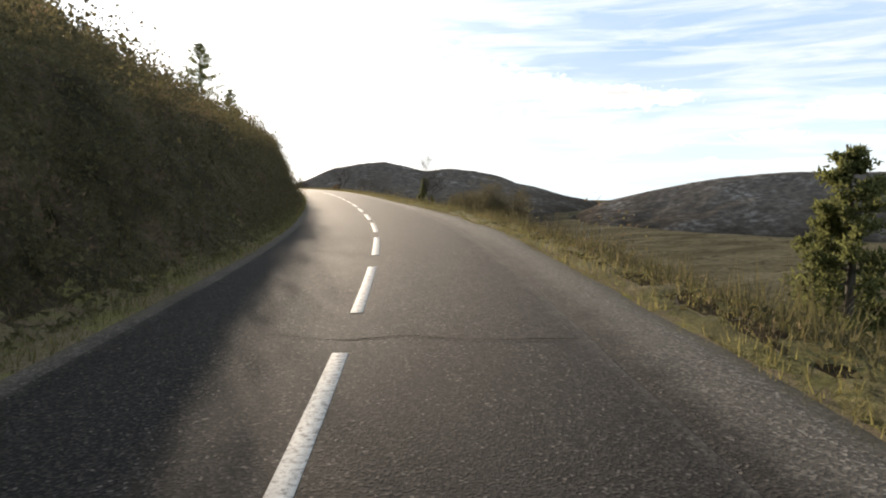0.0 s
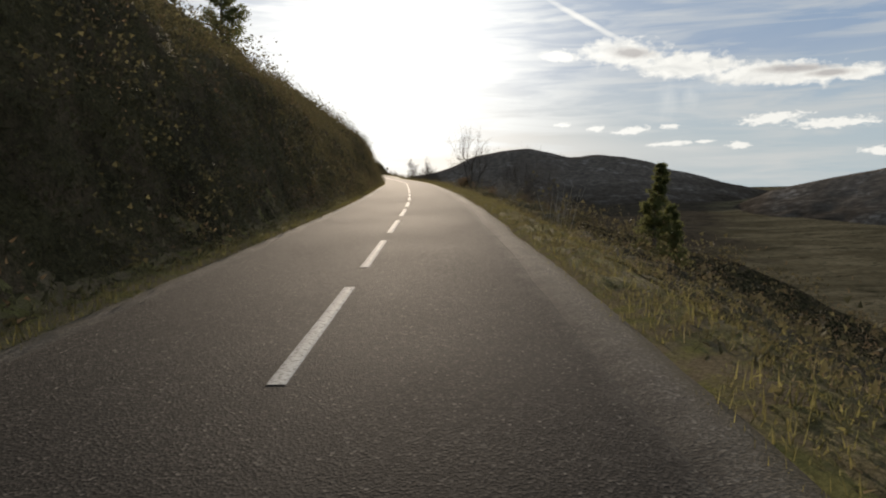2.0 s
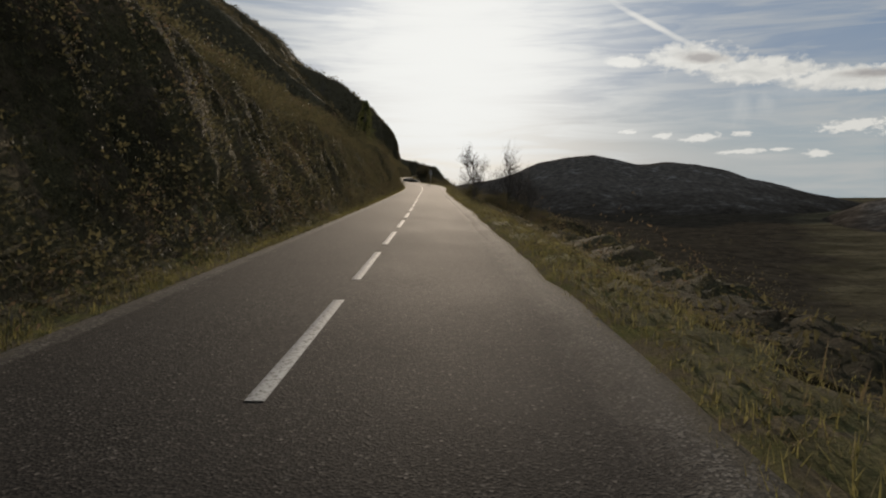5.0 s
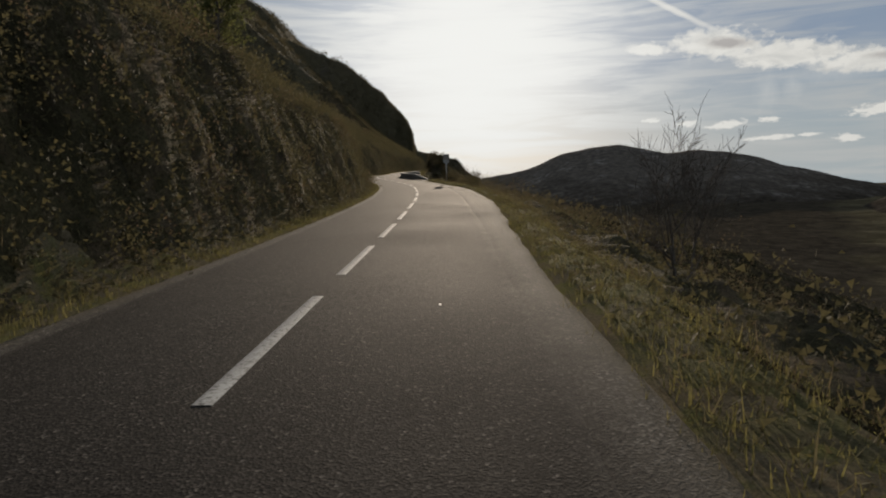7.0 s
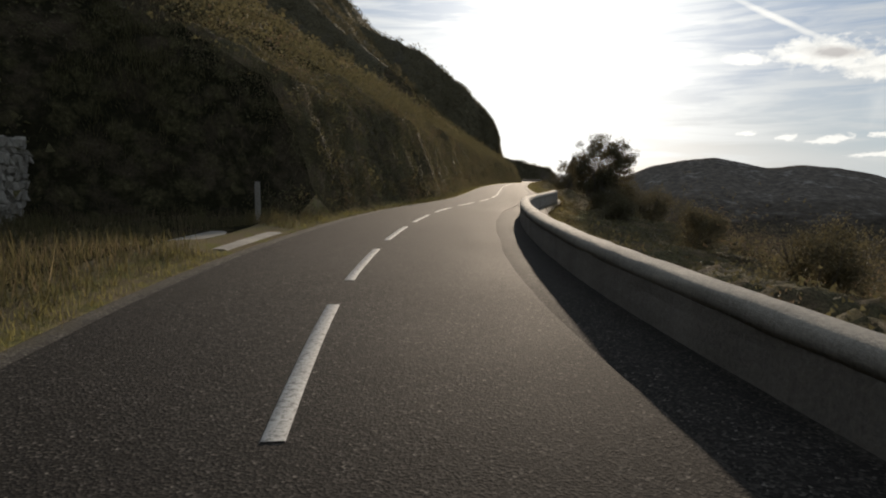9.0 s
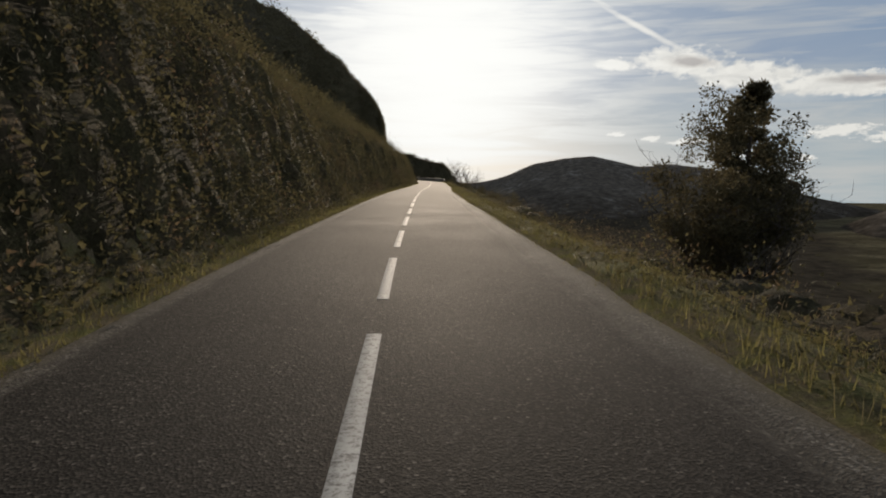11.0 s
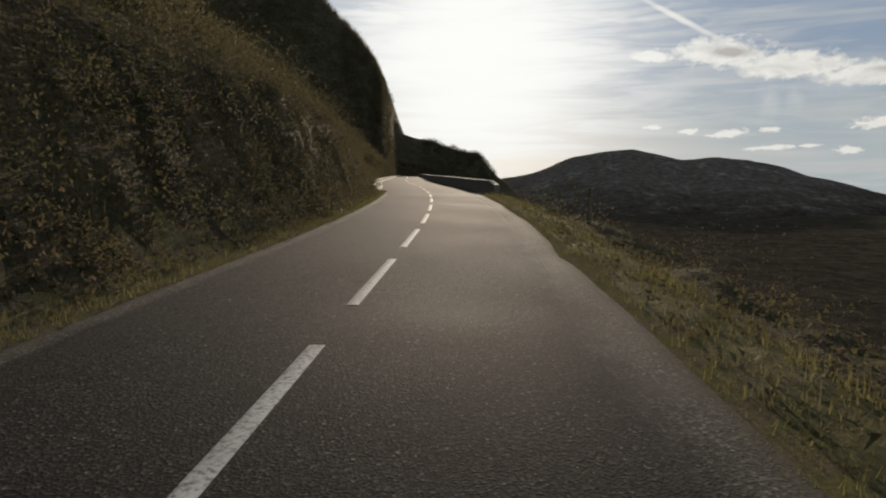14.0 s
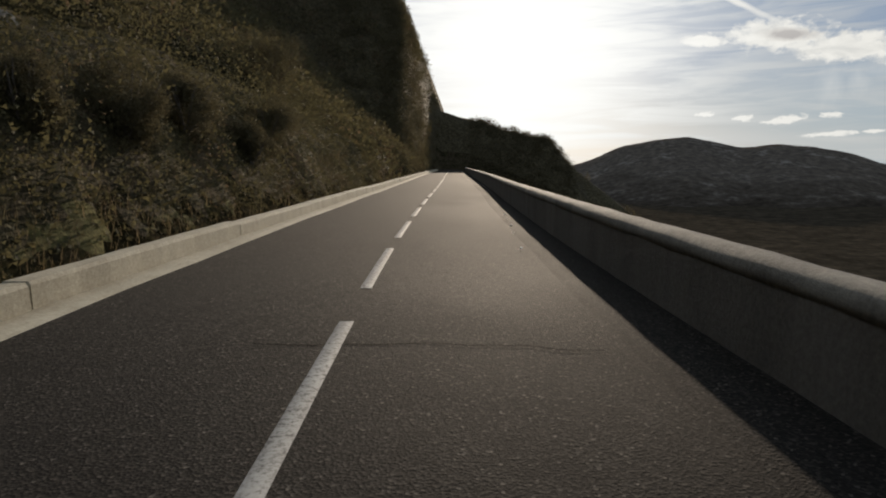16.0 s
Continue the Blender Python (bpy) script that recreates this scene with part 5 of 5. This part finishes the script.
def road_crack(y, u0, u1, seed, skew=0.0):
    """A ragged tar-filled crack across the asphalt."""
    us = np.linspace(u0, u1, 26)
    rows = []
    for k, u in enumerate(us):
        yy = y + skew * (u - u0) + 0.12 * float(wave_noise(u * 1.7, seed, 1.0, seed, 3))
        half = 0.005 + 0.006 * abs(float(wave_noise(u * 5.0, seed + 9, 1.0, seed, 2)))
        crown = 0.026 - 0.006 * u * u + 0.0035
        rows += [(float(road_x(yy)) + u, yy - half, float(road_z(yy)) + crown), (float(road_x(yy)) + u, yy + half, float(road_z(yy)) + crown)]
    return tagged(mesh_object("road_crack", np.array(rows), grid_faces(26, 2), M_TAR, False), "thin dark tar-filled crack across the asphalt", "crack", kind="structure")


road_crack(4.45, -0.7, 2.0, 3, -0.37)
road_crack(446.85, -0.6, 1.9, 5)


# ---------------------------------------------------------------- scrub and grass
def lumps(a, b, size, seed):
    """Rounded humps of many sizes, 0 to 1, packed side by side like cushions."""
    a, b = a / size, b / size
    ia, ib = np.floor(a), np.floor(b)
    best = np.zeros_like(a)
    for da in (-1, 0, 1):
        for db in (-1, 0, 1):
            ca, cb = ia + da, ib + db
            h = [np.modf(np.abs(np.sin(ca * k1 + cb * k2 + seed * 3.7)) * 43758.5453)[0] for k1, k2 in ((127.1, 311.7), (269.5, 183.3), (419.2, 371.9))]
            q = ((a - ca - h[0]) ** 2 + (b - cb - h[1]) ** 2) / (0.45 + 0.5 * h[2]) ** 2
            best = np.maximum(best, np.sqrt(np.maximum(0, 1 - q)) * (0.45 + 0.55 * h[2]))
    return best


def foot_of(y, side):
    """How far from the centre line the plants begin."""
    if side < 0:
        return 2.26 + 1.0 * smooth(416.5, 420.5, y) + 6.4 * smooth(229, 231.5, y) * (1 - smooth(243, 247, y))
    return 2.5 + pull_out(y) + 1.15 * (smooth(222, 226, y) * (1 - smooth(263, 267, y)) + smooth(412, 416, y))


def plant_cover(name, label, ws, side, turf_to, high, seed, leaf_name, leaf_label, leaf_count, leaf_size):
    """A close cover of low plants over the slope, grassy near the road and shrubby beyond, with loose leaves over it. high: the tallest humps, in metres."""
    ys = np.arange(-14, 480, 0.17)
    ww, yy = np.meshgrid(np.asarray(ws), ys)
    uu = side * ww
    zz = ground_z(uu, yy)
    rise = (ground_z(uu + 0.12, yy) - ground_z(uu - 0.12, yy)) / 0.24
    xx = uu + road_x(yy)
    run = np.concatenate([[0], np.cumsum(np.hypot(np.diff(uu[0]), np.diff(zz, axis=1)).mean(0))])[None, :] + 0 * yy
    foot = foot_of(yy, side)
    past = ww - foot
    shrub = smooth(turf_to - 0.1, turf_to + 0.9, past)
    tall = high * shrub * (0.6 + 0.6 * np.clip(wave_noise(xx, yy, 5.0, seed, 3), -0.6, 1))
    d = tall * lumps(yy, run, 1.25, seed) + (0.05 + 0.35 * tall) * lumps(yy, run, 0.42, seed + 1) + (0.035 + 0.1 * tall) * wave_noise(yy, run * 1.3, 0.21, seed + 2, 2)
    d = d * smooth(0, 0.4, past) - 0.03 - 0.2 * (1 - smooth(0, 0.18, past)) + 0.04 * wave_noise(yy, ww, 0.7, seed + 4, 2) * (1 - shrub)
    if side < 0:
        d = d - 0.8 * smooth(226.5, 229, yy) * (1 - smooth(246.5, 249, yy))
    slant = 1 / np.hypot(1, rise)
    v = np.stack([xx - rise * slant * d, yy, zz + slant * d], -1).reshape(-1, 3)
    f = grid_faces(len(ys), len(ws))
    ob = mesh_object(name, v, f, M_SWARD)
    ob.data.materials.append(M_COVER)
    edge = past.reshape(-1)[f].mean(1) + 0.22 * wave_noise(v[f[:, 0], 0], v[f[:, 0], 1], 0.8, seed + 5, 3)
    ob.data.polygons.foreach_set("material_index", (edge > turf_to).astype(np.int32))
    tagged(ob, label, "undergrowth", kind="stuff")
    # leaves stand a little off the cover
    rng = np.random.default_rng(seed)
    fit = np.flatnonzero((past.reshape(-1)[f].mean(1) > 0.25) & ~((v[f[:, 0], 1] > 227) & (v[f[:, 0], 1] < 248.5) & (side < 0)))
    area = np.linalg.norm(np.cross(v[f[fit, 2]] - v[f[fit, 0]], v[f[fit, 3]] - v[f[fit, 1]]), axis=1)
    pick = f[rng.choice(fit, leaf_count, p=area / area.sum())]
    a, b = rng.random((leaf_count, 1)), rng.random((leaf_count, 1))
    at = v[pick[:, 0]] * (1 - a) * (1 - b) + v[pick[:, 1]] * a * (1 - b) + v[pick[:, 2]] * a * b + v[pick[:, 3]] * (1 - a) * b
    nor = np.cross(v[pick[:, 2]] - v[pick[:, 0]], v[pick[:, 3]] - v[pick[:, 1]])
    nor *= np.sign(nor[:, 2:] + 1e-9) / np.linalg.norm(nor, axis=1)[:, None]
    at = at + nor * rng.random((leaf_count, 1)) ** 2 * 0.14
    along = rng.normal(size=(leaf_count, 3)) + np.array([0, 0, 0.4])
    along /= np.linalg.norm(along, axis=1)[:, None]
    across = np.cross(along, nor + 0.9 * rng.normal(size=(leaf_count, 3)))
    across /= np.linalg.norm(across, axis=1)[:, None] + 1e-9
    size = leaf_size * (0.5 + rng.random((leaf_count, 1)))
    tri = np.stack([at - along * size * 0.5 - across * size * 0.22, at - along * size * 0.3 + across * size * 0.26, at + along * size * 0.6], 1).reshape(-1, 3)
    tagged(mesh_object(leaf_name, tri, np.arange(3 * leaf_count).reshape(-1, 3), M_SHRUB, False), leaf_label, "undergrowth", kind="stuff")


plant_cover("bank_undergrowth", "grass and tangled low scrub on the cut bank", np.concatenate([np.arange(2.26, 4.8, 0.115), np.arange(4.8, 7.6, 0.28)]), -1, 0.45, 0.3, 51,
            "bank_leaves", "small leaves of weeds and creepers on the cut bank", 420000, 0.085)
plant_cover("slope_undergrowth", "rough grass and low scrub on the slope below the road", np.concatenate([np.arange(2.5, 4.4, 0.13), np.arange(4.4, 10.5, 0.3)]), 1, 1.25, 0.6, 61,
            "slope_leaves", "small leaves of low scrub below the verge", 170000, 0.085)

shrub_layer("bank_shrubs", "dark green evergreen scrub on the cut bank", 2300, -12, 480, 2.95, 4.9, -1, 0.3, 0.75, 130, 0.16, M_SHRUB, 101, 1.0, 1.0, 0.36, 0.3, 0.4)
shrub_layer("brow_shrubs", "evergreen scrub along the brow of the bank", 1300, -12, 480, 4.5, 6.4, -1, 0.4, 0.9, 120, 0.15, M_SHRUB, 131, 1.0, 1.0, 0.36, 0.4)
shrub_layer("upper_bank_shrubs", "dark evergreen scrub above the cut bank", 1900, -12, 480, 5.8, 11, -1, 0.5, 1.2, 90, 0.21, M_SHRUB, 112, 1.0, 0.9, 0.36)
shrub_layer("bank_dry_shrubs", "dry brown scrub on the cut bank", 1400, -12, 480, 2.9, 5.2, -1, 0.28, 0.62, 90, 0.18, M_BROWN, 102, 1.0, 1.0, 0.2, 0.3, 0.4)
shrub_layer("hillside_shrubs", "dark evergreen scrub on the hillside", 3900, -20, 560, 8, 34, -1, 0.6, 1.4, 60, 0.34, M_SHRUB, 103, 1.1, 0.9, 0.5)
shrub_layer("hillside_dry_shrubs", "brown scrub on the hillside", 1500, -20, 560, 8, 34, -1, 0.5, 1.3, 50, 0.28, M_BROWN, 104, 1.0, 0.9, 0.5)
shrub_layer("high_shrubs", "scrub and small trees high on the mountain", 3600, -20, 640, 30, 120, -1, 1.0, 2.6, 34, 0.72, M_OAK, 105, 1.0, 0.9, 0.6)
shrub_layer("slope_shrubs", "evergreen scrub on the slope below the road", 1500, -12, 570, 3.4, 14, 1, 0.3, 0.95, 120, 0.14, M_SHRUB, 106, 1.1, 0.8, 0.34)
shrub_layer("slope_dry_shrubs", "dry brown scrub on the slope below the road", 1300, -12, 570, 3.6, 16, 1, 0.25, 0.8, 90, 0.17, M_BROWN, 107, 1.0, 1.1, 0.15)
shrub_layer("lower_shrubs", "dark scrub far down the slope", 2600, -12, 600, 14, 80, 1, 0.8, 2.0, 44, 0.5, M_OAK, 108, 1.3, 0.8, 0.5)
shrub_layer("spur_shrubs", "scrub along the crest of a spur", 1000, 584, 604, 0.0, 30, 1, 0.5, 1.3, 40, 0.45, M_OAK, 109, 1.0, 0.9, 0.5)
shrub_layer("nose_shrubs", "scrub on the steep foot of the mountain", 2600, 478, 600, 4.0, 45, -1, 0.5, 1.5, 50, 0.42, M_SHRUB, 110, 1.2, 0.9, 0.5)
shrub_layer("nose_face_shrubs", "dark scrub clinging to the steep end of the mountain", 1500, 498, 556, 3.8, 8.5, -1, 0.4, 1.0, 50, 0.3, M_OAK, 152, 1.0, 1.0, 0.5, 0.4, 0.4)
shrub_layer("nose_dry_shrubs", "brown scrub on the steep foot of the mountain", 1000, 478, 600, 3.9, 45, -1, 0.4, 1.2, 50, 0.36, M_BROWN, 111, 1.2, 0.9, 0.5)

blades("verge_grass_uphill", "short green grass along the foot of the bank", 230000, -10, 470, 2.24, 2.95, -1, 0.05, 0.24, M_GRASS, 201, 1.2, 0.0055, -0.6)
blades("verge_straw_uphill", "dry straw stalks along the foot of the bank", 15000, -10, 470, 2.5, 4.6, -1, 0.15, 0.45, M_STRAW, 202, 1.0, 0.005)
blades("verge_grass_downhill", "rough green grass on the outer verge", 300000, -10, 480, 2.44, 4.3, 1, 0.05, 0.25, M_GRASS, 203, 1.2, 0.0055, -0.45)
blades("verge_straw_downhill", "tall dry grass stalks on the outer verge", 60000, -10, 480, 2.55, 5.4, 1, 0.10, 0.38, M_STRAW, 204, 1.0, 0.005)
blades("layby_grass", "tall grass in a recess beside the road", 40000, 230, 247, 2.5, 9.0, -1, 0.12, 0.6, M_WEED, 205, 0.8, 0.008, -0.3)
blades("layby_straw", "tall dry grass in a recess beside the road", 15000, 230, 252, 2.6, 9.0, -1, 0.2, 0.6, M_DULL, 206, 0.8, 0.005, -0.3)
blades("bank_grass", "withered grass hanging on the cut bank", 60000, -10, 480, 2.9, 5.4, -1, 0.15, 0.6, M_DULL, 207, 1.0, 0.009, -0.6)
blades("slope_grass", "withered grass on the slope below the road", 150000, -10, 560, 3.6, 12.0, 1, 0.08, 0.42, M_DULL, 208, 1.5, 0.007, -0.5)
shrub_layer("bluff_shrubs", "dark scrub clinging to a steep bluff by the road", 1100, 494, 566, 3.9, 15, -1, 0.5, 1.3, 60, 0.34, M_OAK, 113, 0.9, 0.9, 0.5)
blades("kerb_bank_grass", "withered grass above a kerb wall", 24000, 420, 520, 3.2, 5.2, -1, 0.12, 0.5, M_DULL, 209, 1.0, 0.006, -0.7)

# tall thickets where the slope below the road is overgrown
for y0, y1, seed in ((38, 84, 140), (96, 152, 120), (172, 224, 144), (225, 268, 148), (268, 414, 124)):
    n = int((y1 - y0) * 2.4)
    shrub_layer("slope_thicket", "tall dark thicket on the slope below the road", n, y0, y1, 8.6, 22, 1, 0.9, 1.9, 170, 0.11, M_OAK, seed, 0.9, 1.1, 0.36, 0.6)
    shrub_layer("slope_dry_thicket", "tall leafless brown thicket on the slope below the road", n, y0, y1, 7.6, 20, 1, 0.7, 1.2, 120, 0.16, M_BROWN, seed + 1, 1.0, 1.2, 0.10, 0.7)
shrub_layer("kerb_bank_thicket", "round dark bushes on the slope above a kerb wall", 190, 412, 500, 5.0, 14, -1, 0.9, 1.7, 260, 0.13, M_SHRUB, 151, 1.0, 1.0, 0.36, 0.6)
shrub_layer("bank_thicket", "taller dark shrubs on the bank", 520, -12, 480, 4.6, 9.5, -1, 0.8, 1.4, 150, 0.15, M_SHRUB, 128, 1.0, 0.9, 0.36, 0.55)
shrub_layer("verge_tufts", "tufts of rough grass along the outer verge", 4200, -12, 412, 2.46, 4.2, 1, 0.07, 0.24, 40, 0.2, M_GRASS, 132, 1.2, 0.8, 0.09, 0.3)
shrub_layer("verge_dry_tufts", "withered tufts along the outer verge", 3000, -12, 412, 2.5, 4.8, 1, 0.08, 0.28, 40, 0.2, M_DULL, 133, 1.0, 1.0, 0.08, 0.3)
shrub_layer("bank_foot_tufts", "tufts of grass at the foot of the bank", 1800, -12, 412, 2.42, 3.1, -1, 0.08, 0.24, 40, 0.2, M_GRASS, 134, 1.0, 0.9, 0.08, 0.3)
blades("slope_weeds", "tall weeds on the slope below the road", 45000, -10, 34, 3.7, 9.5, 1, 0.25, 0.85, M_WEED, 210, 1.0, 0.008, -0.4)
blades("slope_weeds", "tall weeds on the slope below the road", 60000, 40, 415, 4.2, 8.5, 1, 0.2, 0.6, M_WEED, 211, 1.0, 0.008, 0.0)
